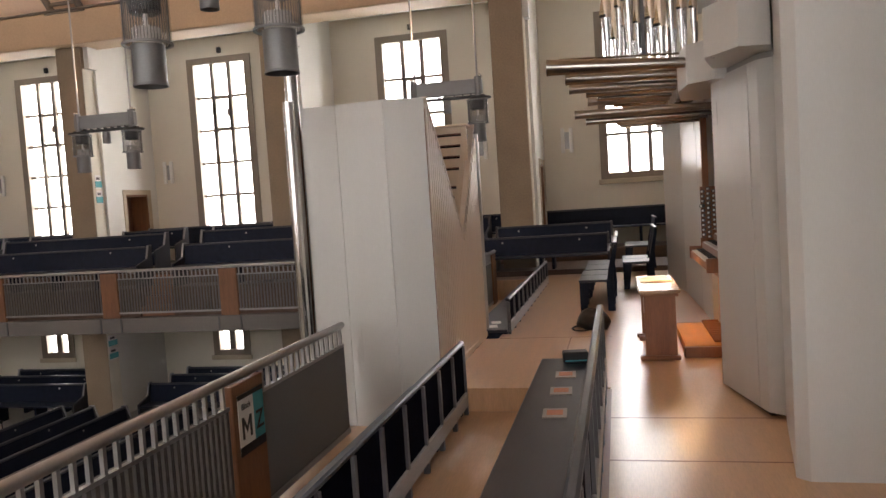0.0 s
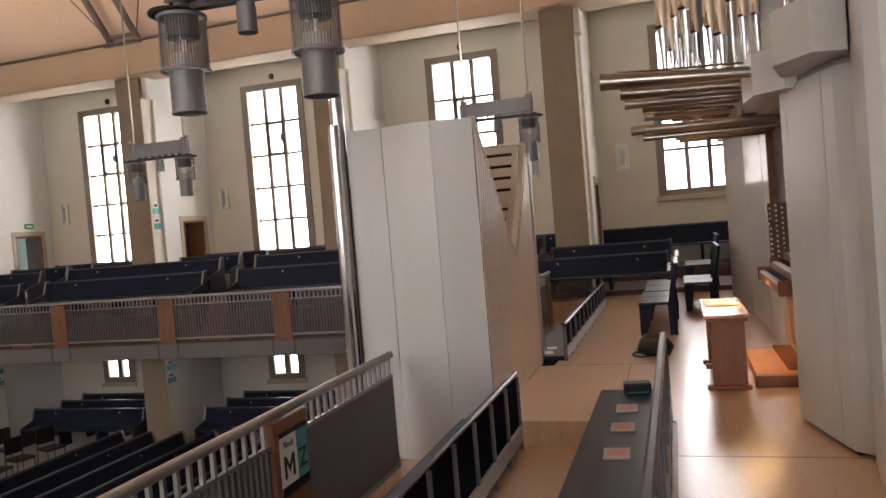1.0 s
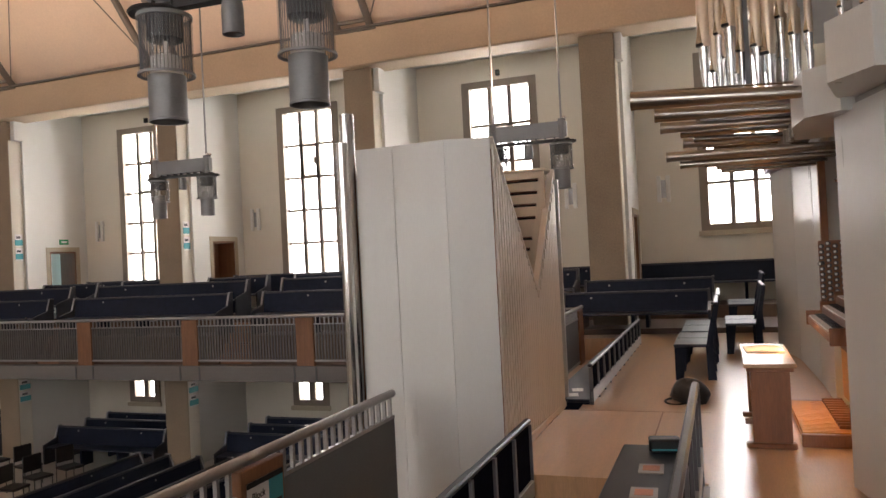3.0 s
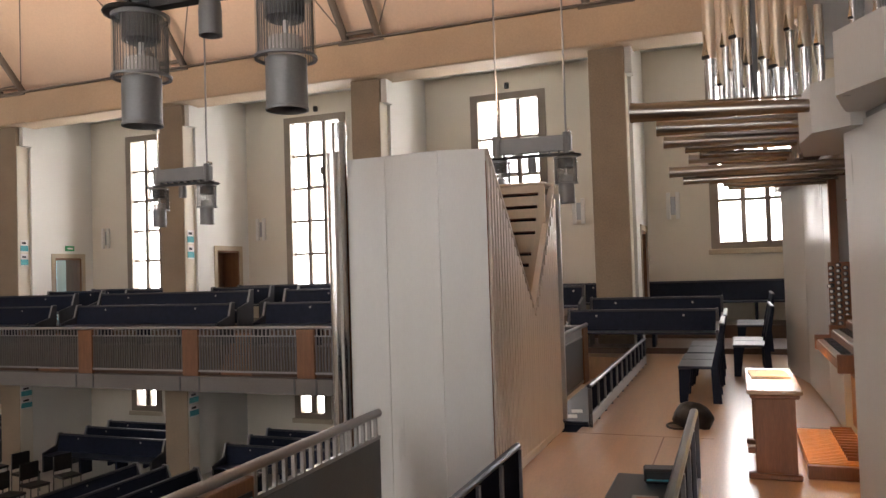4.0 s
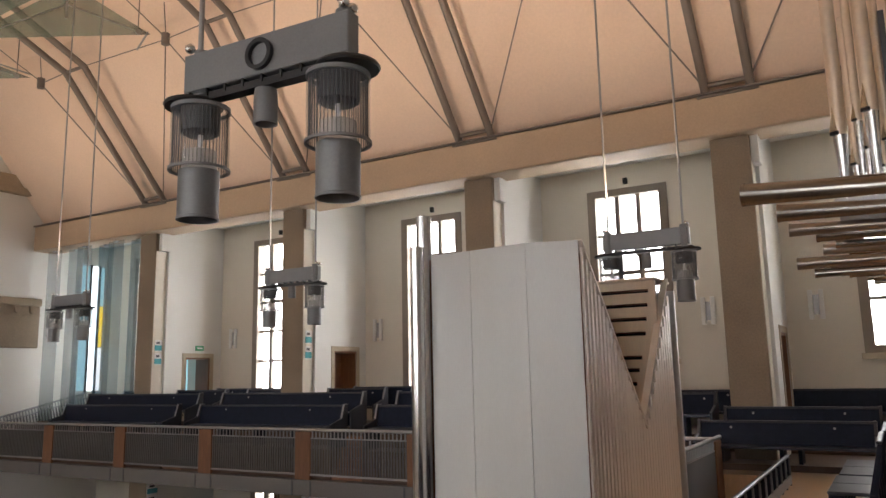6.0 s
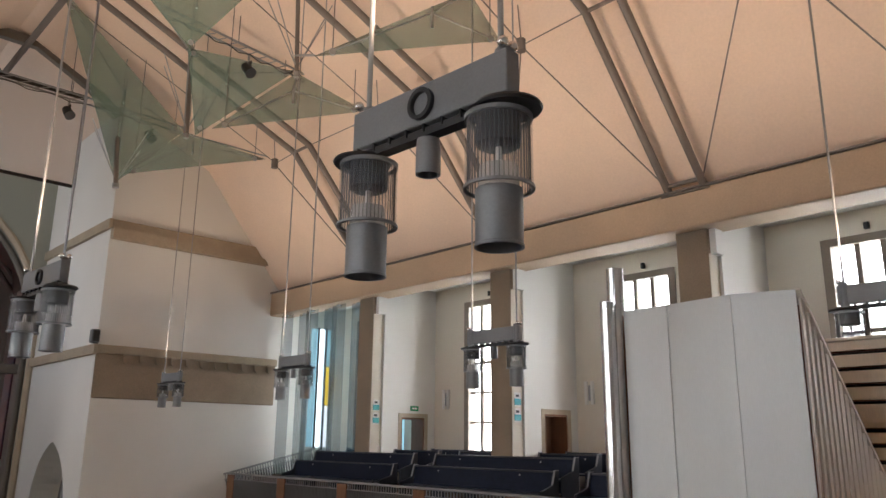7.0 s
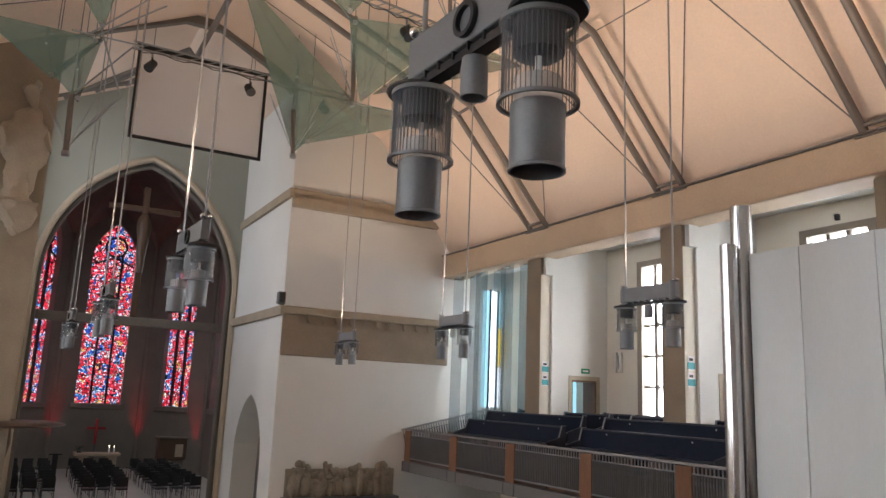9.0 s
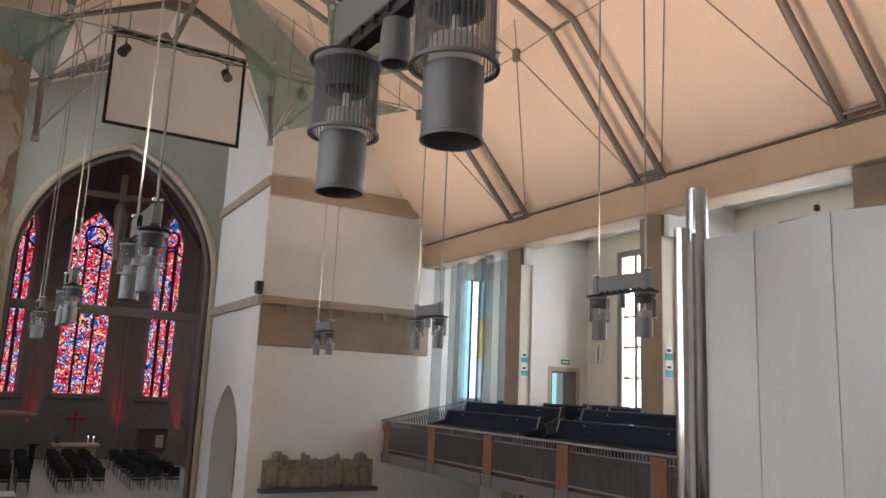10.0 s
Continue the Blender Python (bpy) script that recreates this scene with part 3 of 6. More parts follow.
structure("floor_gallery", boxed(GABLE + 0.1, -2.63, 14.75, WALL_N, -0.82, -0.5), TIER_WOOD, "wooden gallery floor along the wall")
for k, (xa, xb) in enumerate(((-23.6, -15.95), (-15.2, -10.55), (-9.7, -3.2))):
    structure("floor_gallery_row_1_%d" % (k + 1), boxed(xa, xb, 14.86, WALL_N, -0.5, 0.14), TIER_WOOD, "first wooden tier of the gallery")
structure("floor_gallery_row_2", boxed(-23.6, -3.2, 15.58, WALL_N, 0.141, 0.42), TIER_WOOD, "second wooden tier of the gallery")
structure("floor_gallery_row_3", boxed(-23.6, -3.2, 16.3, WALL_N, 0.42, 0.5), TIER_WOOD, "third wooden tier of the gallery")
structure("floor_corner_row_1", boxed(-3.2, WEST, 15.45, WALL_N, -0.9, 0.1), TIER_WOOD, "raised tier in the corner of the loft")
structure("floor_corner_row_2", boxed(-3.2, WEST, 17.4, WALL_N, 0.1, 0.36), TIER_WOOD, "upper tier in the corner of the loft")
structure("trim_gallery_edge", boxed(GABLE + 0.1, -2.55, 14.66, 14.75, -0.84, -0.5, bevel=0.01), SLAB, "grey steel channel along the gallery edge")

for k, p in enumerate((0.22, 3.32, 6.4, 9.55, 12.57, 15.5, 18.5)):
    for d in (-0.26, 0.26):
        structure("trim_plate_%d" % (2 * k + (2 if d > 0 else 1)), boxed(-23.75 + p + d - 0.02, -23.75 + p + d + 0.02, 14.648, 14.659, -0.83, -0.51), STEEL_DARK, "narrow dark joint plate on the gallery channel")

# windows
def window(name, a, b, z0, z1, y, cols, rows, thick):
    ob = thing(name, "tall window with brown-grey frame and clear panes", "window", None, "", "structure")
    f = 0.17
    bm = bmesh.new()
    box(bm, a - 0.02, a + f, y - 0.04, y + 0.2, z0, z1)
    box(bm, b - f, b + 0.02, y - 0.04, y + 0.2, z0, z1)
    box(bm, a + f, b - f, y - 0.04, y + 0.2, z1 - f, z1)
    box(bm, a + f, b - f, y - 0.04, y + 0.2, z0, z0 + f)
    part("window_frame", bm, FRAME_BROWN, ob)
    part("window_sill", boxed(a - 0.08, b + 0.08, y - 0.1, y - 0.03, z0 - 0.1, z0 + 0.02, bevel=0.01), STONE_PALE, ob)
    w, h = (b - a - 2 * f) / cols, (z1 - z0 - 2 * f) / rows
    for i in range(1, cols):
        u = a + f + i * w
        part("mullion", boxed(u - (0.052 if rows > 1 else 0.09), u + (0.052 if rows > 1 else 0.09), y + 0.03, y + 0.13, z0 + f, z1 - f), FRAME_BROWN, ob)
    for j in range(1, rows):
        z = z0 + f + j * h
        part("glazing_bar", boxed(a + f, b - f, y + 0.06, y + 0.12, z - 0.034, z + 0.034), FRAME_BROWN, ob)
    if thick:
        u0, u1 = a + f + w, a + f + 2 * w
        zt, zb = z1 - f - h, z1 - f - 2 * h
        bm = bmesh.new()
        for x0, x1, c0, c1 in ((u0, u0 + 0.06, zb, zt), (u1 - 0.06, u1, zb, zt), (u0, u1, zt - 0.06, zt), (u0, u1, zb, zb + 0.06)):
            box(bm, x0, x1, y + 0.03, y + 0.12, c0, c1)
        box(bm, u1 - 0.10, u1 - 0.02, y - 0.02, y + 0.05, (zt + zb) / 2 - 0.1, (zt + zb) / 2 + 0.1)
        part("casement", bm, FRAME_BROWN, ob, "small opening casement with a latch")
    for i in range(cols):
        for j in range(rows):
            p = part("pane", boxed(a + f + i * w, a + f + (i + 1) * w, y + 0.085, y + 0.091, z0 + f + j * h, z0 + f + (j + 1) * h), PANE, ob)
            p.visible_shadow = False
    return ob


for i, (a, b) in enumerate(WIN_X):
    window("window_%d" % (i + 1), a, b, 1.15 if i < 2 else 1.9, 5.9, WALL_N + 0.0, 3, 5 if i < 2 else 4, True)
for i, a in enumerate((-22.1, -16.62, -11.05, -5.7)):
    window("window_%d" % (i + 5), a, a + 1.05, -2.2, -0.95, WALL_N, 2, 1, False)
# Unseen behind the pier; added to bring daylight onto the gable wall.
window("window_9", -22.3, -20.3, 1.0, 5.9, WALL_N, 3, 5, False)
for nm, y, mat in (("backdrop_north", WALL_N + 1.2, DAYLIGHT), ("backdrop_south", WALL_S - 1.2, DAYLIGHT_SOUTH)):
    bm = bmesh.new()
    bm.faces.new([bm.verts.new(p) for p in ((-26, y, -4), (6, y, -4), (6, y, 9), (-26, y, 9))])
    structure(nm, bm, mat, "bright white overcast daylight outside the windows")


# ---- roof steel, cables, glass sails, screen ----
def roof_truss(x):
    """A pair of bent steel tubes from the beam over the kink to the ridge, with ties."""
    ob = thing("roof_truss", "pair of bent grey-brown steel tubes under the peach roof slope", "roof truss", None, "roof trusses")
    for dx in (0.0, 0.8):
        for s in (1, -1):
            F = (lambda y: y) if s == 1 else (lambda y: 2 * AXIS - y)
            pts = [(x + dx, F(16.02), 6.78), (x + dx, F(13.25), 9.95), (x + dx, AXIS, 12.7)]
            bm = bmesh.new()
            for a, b in zip(pts, pts[1:]):
                rod(bm, a, b, 0.085, 12)
            bmesh.ops.create_uvsphere(bm, u_segments=12, v_segments=8, radius=0.085, matrix=Matrix.Translation(pts[1]))
            part("tube", bm, TUBE, ob, "", True)
    for s in (1, -1):
        F = (lambda y: y) if s == 1 else (lambda y: 2 * AXIS - y)
        part("tie", rodded((x, F(15.9), 6.92), (x + 0.8, F(15.9), 6.92), 0.05, 10), TUBE, ob, "", True)
        part("tie", rodded((x, F(13.25), 9.95), (x + 0.8, F(13.25), 9.95), 0.045, 10), TUBE, ob, "", True)
        part("foot_plate", boxed(x - 0.15, x + 0.95, min(F(15.9), F(16.1)), max(F(15.9), F(16.1)), 6.7, 6.74, bevel=0.005), TUBE, ob)
    return ob


TRUSS_X = (-18.42, -13.05, -7.8, -2.46)
for x in TRUSS_X:
    roof_truss(x)
NODES = [-19.45, -14.35, -9.45, -4.4, 0.6]
for i, nx in enumerate(NODES):
    for s in (1, -1):
        F = (lambda y: y) if s == 1 else (lambda y: 2 * AXIS - y)
        ob = thing("roof_cable", "thin dark tension cables meeting at a small steel weight", "roof cable", None, "roof cables")
        part("weight", rodded((nx, F(13.2), 9.72), (nx, F(13.2), 10.0), 0.1, 14), TUBE, ob, "small grey steel cylinder", True)
        near = [t for t in TRUSS_X if abs(t + 0.4 - nx) < 4]
        for t in near:
            fx = t + 0.8 if t + 0.4 < nx else t
            part("cable", rodded((nx, F(13.2), 9.85), (fx, F(15.95), 6.9), 0.016, 6), TUBE, ob)
            part("cable", rodded((nx, F(13.2), 9.85), (fx, F(13.25), 9.95), 0.014, 6), TUBE, ob)
        part("cable", rodded((nx, F(13.2), 9.9), (nx, AXIS, 12.7), 0.014, 6), TUBE, ob)
        part("hanger", rodded((nx, F(13.2), 10.0), (nx, F(13.1), 10.9), 0.012, 6), TUBE, ob)
structure("trim_ridge_tube", rodded((ARCH_X, AXIS, 12.7), (WEST, AXIS, 12.7), 0.09, 12), TUBE, "steel ridge tube", True)
for nm, bx in (("beam_crossing_east", -29.6), ("beam_crossing_west", -24.2)):
    bm = bmesh.new()
    pts = [(bx, CH_N - 0.1, 11.9), (bx, 9.0, 12.7), (bx, AXIS + 0.6, 13.55), (bx, AXIS - 0.6, 13.55), (bx, 4.2, 12.7), (bx, CH_S + 0.1, 11.9)]
    for a, b in zip(pts, pts[1:]):
        bar(bm, a, b, 0.24, 0.3)
    structure(nm, bm, STONE_GREY, "dark timber roof beam over the crossing")
bm = bmesh.new()
for k in range(7):
    y = CH_S + 0.6 + k * 1.0
    bar(bm, (-29.6, y, 13.75 - abs(y - AXIS) * 0.5), (-27.0, AXIS, 13.8), 0.09, 0.12)
structure("beam_fan", bm, STONE_GREY, "fan of thin timber ribs above the screen")


def glass_sail(a, b, c):
    """A thin triangular sheet of green glass with clamps and a stay."""
    a, b, c = Vector(a), Vector(b), Vector(c)
    ob = thing("glass_sail", "triangular green glass acoustic sail hung from thin cables", "glass sail", None, "acoustic sails")
    n = (b - a).cross(c - a).normalized() * 0.008
    bm = bmesh.new()
    lo, hi = [bm.verts.new(p - n) for p in (a, b, c)], [bm.verts.new(p + n) for p in (a, b, c)]
    bm.faces.new(lo[::-1])
    bm.faces.new(hi)
    for i in range(3):
        bm.faces.new((lo[i], lo[(i + 1) % 3], hi[(i + 1) % 3], hi[i]))
    part("sheet", bm, SAIL_GLASS, ob)
    mid = (a + b + c) / 3
    for p in (a, b, c):
        q = p * 0.85 + mid * 0.15
        part("clamp", rodded(q - n * 4, q + n * 4, 0.07, 10), STEEL, ob, "round steel glass clamp")
        top = Vector((q.x, q.y, min(13.2, 13.9 - abs(q.y - AXIS) * 0.45)))
        part("cable", rodded(q, top, 0.012, 6), TUBE, ob)
        part("stay", rodded(q + Vector((0, 0, 0.02)), mid + Vector((0, 0, 0.35)), 0.018, 6), STEEL, ob)
    part("strut", rodded(mid, mid + Vector((0, 0, 0.5)), 0.03, 8), STEEL, ob)
    return ob


SAILS = [
    ((-20.0, 0.76, 10.3), (-21.0, 3.67, 10.75), (-21.5, 2.6, 9.52)),
    ((-21.0, 3.66, 10.86), (-21.5, 2.53, 9.75), (-22.0, 3.29, 9.2)),
    ((-18.5, 2.7, 11.06), (-17.9, 3.76, 11.09), (-19.1, 3.55, 10.18)),
    ((-20.5, 6.94, 13.57), (-21.5, 11.11, 10.92), (-22.0, 9.43, 8.96)),
    ((-20.0, 10.52, 10.28), (-19.0, 12.63, 9.73), (-21.0, 9.27, 8.92)),
    ((-17.2, 9.2, 11.35), (-16.2, 11.77, 11.24), (-17.8, 9.88, 9.32)),
    ((-15.5, 11.41, 10.8), (-14.5, 12.87, 9.89), (-16.1, 9.54, 8.89)),
    ((-11.05, 9.09, 8.67), (-9.95, 12.13, 10.91), (-9.65, 12.76, 9.88)),
    ((-15.5, 7.31, 11.4), (-14.9, 9.74, 12.22), (-16.1, 8.79, 10.75)),
]
for tri in SAILS:
    glass_sail(*tri)


def spotlight(p, aim):
    """A small black stage lamp on a clamp."""
    p, aim = Vector(p), Vector(aim)
    ob = thing("stage_spotlight", "small black stage spotlight clamped to a bar", "spotlight", Matrix.Translation(p), "stage spotlights")
    d = aim.normalized()
    part("housing", rodded(-d * 0.16, d * 0.18, 0.12, 14, 0.15), BLACK, ob, "", True)
    part("yoke", boxed(-0.16, 0.16, -0.02, 0.02, 0.05, 0.2, bevel=0.005), BLACK, ob)
    part("clamp", rodded((0, 0, 0.18), (0, 0, 0.42), 0.03, 8), STEEL, ob)
    return ob


def lighting_bar(A, B, heads):
    """Two steel tubes with braces, hung on cables, and stage lamps under them."""
    A, B = Vector(A), Vector(B)
    ob = thing("lighting_bar", "long thin steel lighting bar hung across the crossing", "lighting bar", None, "lighting bars")
    off = Vector((0, 0, 0.2))
    part("bar", rodded(A, B, 0.03, 8), STEEL, ob, "", True)
    part("bar", rodded(A + off, B + off, 0.03, 8), STEEL, ob, "", True)
    n = 14
    for k in range(n):
        part("brace", rodded(A.lerp(B, k / n), A.lerp(B, (k + 1) / n) + off, 0.014, 6), STEEL, ob)
    for k in (0.04, 0.5, 0.96):
        p = A.lerp(B, k) + off
        part("cable", rodded(p, (p.x, p.y, max(p.z + 0.2, 13.9 - abs(p.y - AXIS) * 0.479)), 0.012, 6), TUBE, ob)
    pts = [A.lerp(B, k / 24) + Vector((0.05, 0, -0.06 - 0.05 * math.sin(k * 1.7))) for k in range(25)]
    bm = bmesh.new()
    for a, b in zip(pts, pts[1:]):
        rod(bm, a, b, 0.014, 6)
    part("flex", bm, BLACK, ob, "slack black cable along the bar", True)
    for k, aim in heads:
        spotlight(A.lerp(B, k) + Vector((0, 0, -0.42)), aim)


lighting_bar((-22.3, 4.51, 11.3), (-22.3, 11.43, 11.2), ((0.08, (0.6, -0.5, -0.9)), (0.50, (0.7, 0.2, -0.8)), (0.85, (0.7, 0.3, -0.8))))
lighting_bar((-16.25, 8.12, 11.45), (-16.25, 12.1, 11.1), ((0.58, (0.7, 0.2, -0.8)),))

# steel struts and stays that carry the glass sails
for a, b, r in (((-21.0, 3.1, 9.06), (-21.0, 3.15, 7.5), 0.075), ((-21.5, 9.17, 10.15), (-21.5, 9.28, 8.76), 0.07), ((-18.5, 9.87, 12.15), (-18.5, 9.94, 9.59), 0.055), ((-13.75, 10.27, 11.78), (-13.75, 10.36, 9.8), 0.05)):
    a, b = Vector(a), Vector(b)
    ob = thing("sail_strut", "upright grey-brown steel strut between the glass sails", "steel strut", None, "sail struts")
    part("tube", rodded(a, b, r, 10), TUBE, ob, "", True)
    part("head", rodded(b, b + Vector((0, 0, -0.12)), r * 1.4, 10), STEEL, ob, "round steel end piece", True)
    part("hanger", rodded(a, (a.x, a.y, 13.9 - abs(a.y - AXIS) * 0.479), 0.014, 6), TUBE, ob)
    for k in range(4):
        q = a.lerp(b, 0.75) + Vector((0.5 * math.cos(k * 1.57 + 0.6), 1.1 * math.sin(k * 1.57 + 0.6), 1.3))
        part("stay", rodded(a.lerp(b, 0.95), q, 0.012, 6), STEEL, ob)
ob = thing("cable_bundle", "tangle of thin steel stays between the glass sails", "steel stays")
for a, b in (((-21.0, 3.15, 7.6), (-21.0, 4.27, 9.25)), ((-21.0, 4.27, 9.25), (-21.0, 3.57, 11.05)), ((-21.0, 3.1, 9.0), (-22.3, 4.51, 11.3)), ((-20.5, 2.9, 10.6), (-22.3, 4.8, 11.4)), ((-20.9, 3.5, 10.8), (-21.4, 5.2, 12.4)), ((-20.0, 3.3, 10.4), (-21.0, 5.0, 12.6)), ((-19.75, 10.43, 10.12), (-19.75, 13.1, 10.15)), ((-21.2, 10.9, 10.9), (-19.9, 10.5, 10.3)), ((-17.3, 9.3, 11.3), (-20.0, 10.5, 10.3)), ((-15.5, 11.4, 10.8), (-16.2, 11.8, 11.2)), ((-15.4, 7.4, 11.4), (-17.2, 9.2, 11.35)), ((-14.5, 12.8, 9.9), (-15.4, 13.2, 9.85)), ((-11.05, 9.1, 8.7), (-13.75, 10.3, 10.2))):
    part("stay", rodded(a, b, 0.024, 6), STEEL, ob)

ob = thing("projection_screen", "white projection screen with black border, hung before the chancel arch", "screen")
SX = -24.5
part("canvas", boxed(SX - 0.02, SX, 4.95, 8.96, 9.38, 12.28), CANVAS, ob)
bm = bmesh.new()
box(bm, SX - 0.03, SX + 0.02, 4.85, 4.95, 9.28, 12.38)
box(bm, SX - 0.03, SX + 0.02, 8.96, 9.06, 9.28, 12.38)
box(bm, SX - 0.03, SX + 0.02, 4.95, 8.96, 9.28, 9.38)
box(bm, SX - 0.03, SX + 0.02, 4.95, 8.96, 12.28, 12.38)
part("border", bm, BLACK, ob)
part("housing", rodded((SX - 0.02, 4.8, 12.42), (SX - 0.02, 9.12, 12.42), 0.045, 10), BLACK, ob, "", True)
for y in (5.3, 8.6):
    part("hanger", rodded((SX - 0.02, y, 12.42), (SX - 0.02, y, 13.9 - abs(y - AXIS) * 0.479), 0.012, 6), TUBE, ob)


# ---- hanging lamps ----
DIFFUSER = glass("frosted_diffuser", (0.75, 0.75, 0.73), 0.5, 0.55)


def hanging_lamp(x, y, yaw):
    """A steel bar on two rods with two caged glass cylinders, a small downlight and ring."""
    ob = thing("hanging_lamp", "dark grey bar lamp with two ribbed glass cylinders on long rods", "hanging lamp", pose(x, y, 0.024, 0, 0, yaw), "hanging lamps")
    part("bar", boxed(-0.53, 0.53, -0.045, 0.045, 3.12, 3.33, bevel=0.006), LAMP_GREY, ob)
    bm = boxed(-0.56, 0.56, -0.035, 0.035, 3.06, 3.1)
    for k in range(9):
        box(bm, -0.49 + k * 0.1225, -0.48 + k * 0.1225, -0.045, 0.045, 3.08, 3.12)
    part("lower_rail", bm, BLACK, ob)
    part("ring", lathe(bmesh.new(), [(0.082, -0.012), (0.082, 0.012), (0.06, 0.012), (0.06, -0.012), (0.082, -0.012)], 28, pose(0.0, -0.058, 3.22, 90, 0, 0)), BLACK, ob, "round black steel ring", True)
    d = part("downlight", lathe(bmesh.new(), [(0.0, 3.05), (0.055, 3.05), (0.06, 3.0), (0.06, 2.87), (0.05, 2.87), (0.045, 2.93), (0, 2.93)], 24), LAMP_GREY, ob, "small grey downlight", True)
    for s in (-1, 1):
        cx = s * 0.442
        m = Matrix.Translation((cx, 0, 0))
        part("disc", lathe(bmesh.new(), [(0.0, 3.085), (0.148, 3.07), (0.155, 3.058), (0.148, 3.046), (0.0, 3.05)], 32, m @ Matrix.Translation((s * 0.055, 0, 0))), BLACK, ob, "flat black disc over the glass", True)
        part("glass_cylinder", lathe(bmesh.new(), [(0.15, 2.695), (0.15, 3.03)], 40, m), LAMP_GLASS, ob, "smoky glass cylinder", True)
        part("rim", lathe(bmesh.new(), [(0.157, 2.706), (0.157, 2.692), (0.143, 2.692), (0.143, 2.706), (0.157, 2.706)], 40, m), LAMP_GREY, ob, "", True)
        part("rim", lathe(bmesh.new(), [(0.152, 3.035), (0.152, 3.015), (0.14, 3.015), (0.14, 3.035)], 40, m), LAMP_GREY, ob, "", True)
        bm = bmesh.new()
        for k in range(44):
            a = 2 * math.pi * k / 44
            c, sn = math.cos(a), math.sin(a)
            rod(bm, (cx + 0.138 * c, 0.138 * sn, 2.70), (cx + 0.138 * c, 0.138 * sn, 3.03), 0.0026, 4)
        part("cage_rods", bm, STEEL_DARK, ob, "fine upright rods round the glass")
        part("inner_drum", lathe(bmesh.new(), [(0.0, 3.035), (0.1, 3.035), (0.1, 2.90), (0.085, 2.89), (0.0, 2.89)], 24, m), BLACK, ob, "black lamp holder", True)
        b3 = bmesh.new()
        bmesh.ops.create_uvsphere(b3, u_segments=12, v_segments=10, radius=0.03, matrix=m @ Matrix.Translation((0, 0, 2.80)))
        rod(b3, (cx, 0, 2.82), (cx, 0, 2.89), 0.014, 10)
        part("bulb", b3, PAPER, ob, "small unlit bulb", True)
        part("reflector", lathe(bmesh.new(), [(0.086, 2.80), (0.09, 2.70)], 24, m), DIFFUSER, ob, "pale ribbed inner diffuser", True)
        part("lower_cylinder", lathe(bmesh.new(), [(0.104, 2.692), (0.104, 2.45), (0.1075, 2.446), (0.1075, 2.435), (0.098, 2.435), (0.096, 2.46), (0.096, 2.66), (0.0, 2.66)], 40, m), LAMP_GREY, ob, "matt grey open cylinder", True)
        part("knob", rodded((cx * 1.05, 0.02, 3.09), (cx * 1.05, 0.02, 3.36), 0.045, 14), LAMP_GREY, ob, "", True)
        z_top = RIDGE_Z + 0.02 - abs(y - AXIS) * 0.479
        part("rod", rodded((s * 0.46, 0, 3.33), (s * 0.46, 0, z_top), 0.014, 8), STEEL, ob, "long thin hanging rod", True)
        for dy in (-0.035, 0.035):
            b2 = bmesh.new()
            bmesh.ops.create_uvsphere(b2, u_segments=10, v_segments=6, radius=0.028, matrix=Matrix.Translation((s * 0.50, dy, 3.37)))
            part("bulb", b2, CHROME, ob, "small mirrored bulb", True)
    return ob


first_lamp = hanging_lamp(-2.435, 4.35, 2.5)
for x, y, yaw in ((-8.25, 4.28, 3), (-14.3, 4.0, 3), (-20.6, 3.78, 3), (-2.37, 10.85, 182), (-7.88, 10.62, 182), (-13.6, 10.65, 182), (-19.9, 10.8, 182)):
    copy_thing(first_lamp, pose(x, y, 0.024, 0, 0, yaw))
WARM = (1.0, 0.74, 0.51)
for x, y in ((-2.46, 4.35), (-8.25, 4.3), (-14.0, 4.25), (-2.55, 10.75), (-8.15, 10.8), (-13.6, 10.65), (-19.9, 10.8)):
    spot_lamp("uplight", (x, y, 3.5), (x, y + (1.5 if y > 8 else 0), 12), 590, WARM, 120, 0.8, 0.1)


# ---- loft and gallery railings ----
BLADE = material("dark_zinc_blade", (0.17, 0.17, 0.17), 0.42, metal=0.4, scale=2, vary=0.12, grain=40, bump=0.02)
def repeats(name, bm, mat, parent, offsets):
    """Alike parts on one mesh, one object each, moved along local x."""
    first = part(name, bm, mat, parent)
    for k, u in enumerate(offsets):
        o = first if k == 0 else new(name, first.data)
        o.parent = parent
        o.matrix_basis = Matrix.Translation((u, 0, 0))


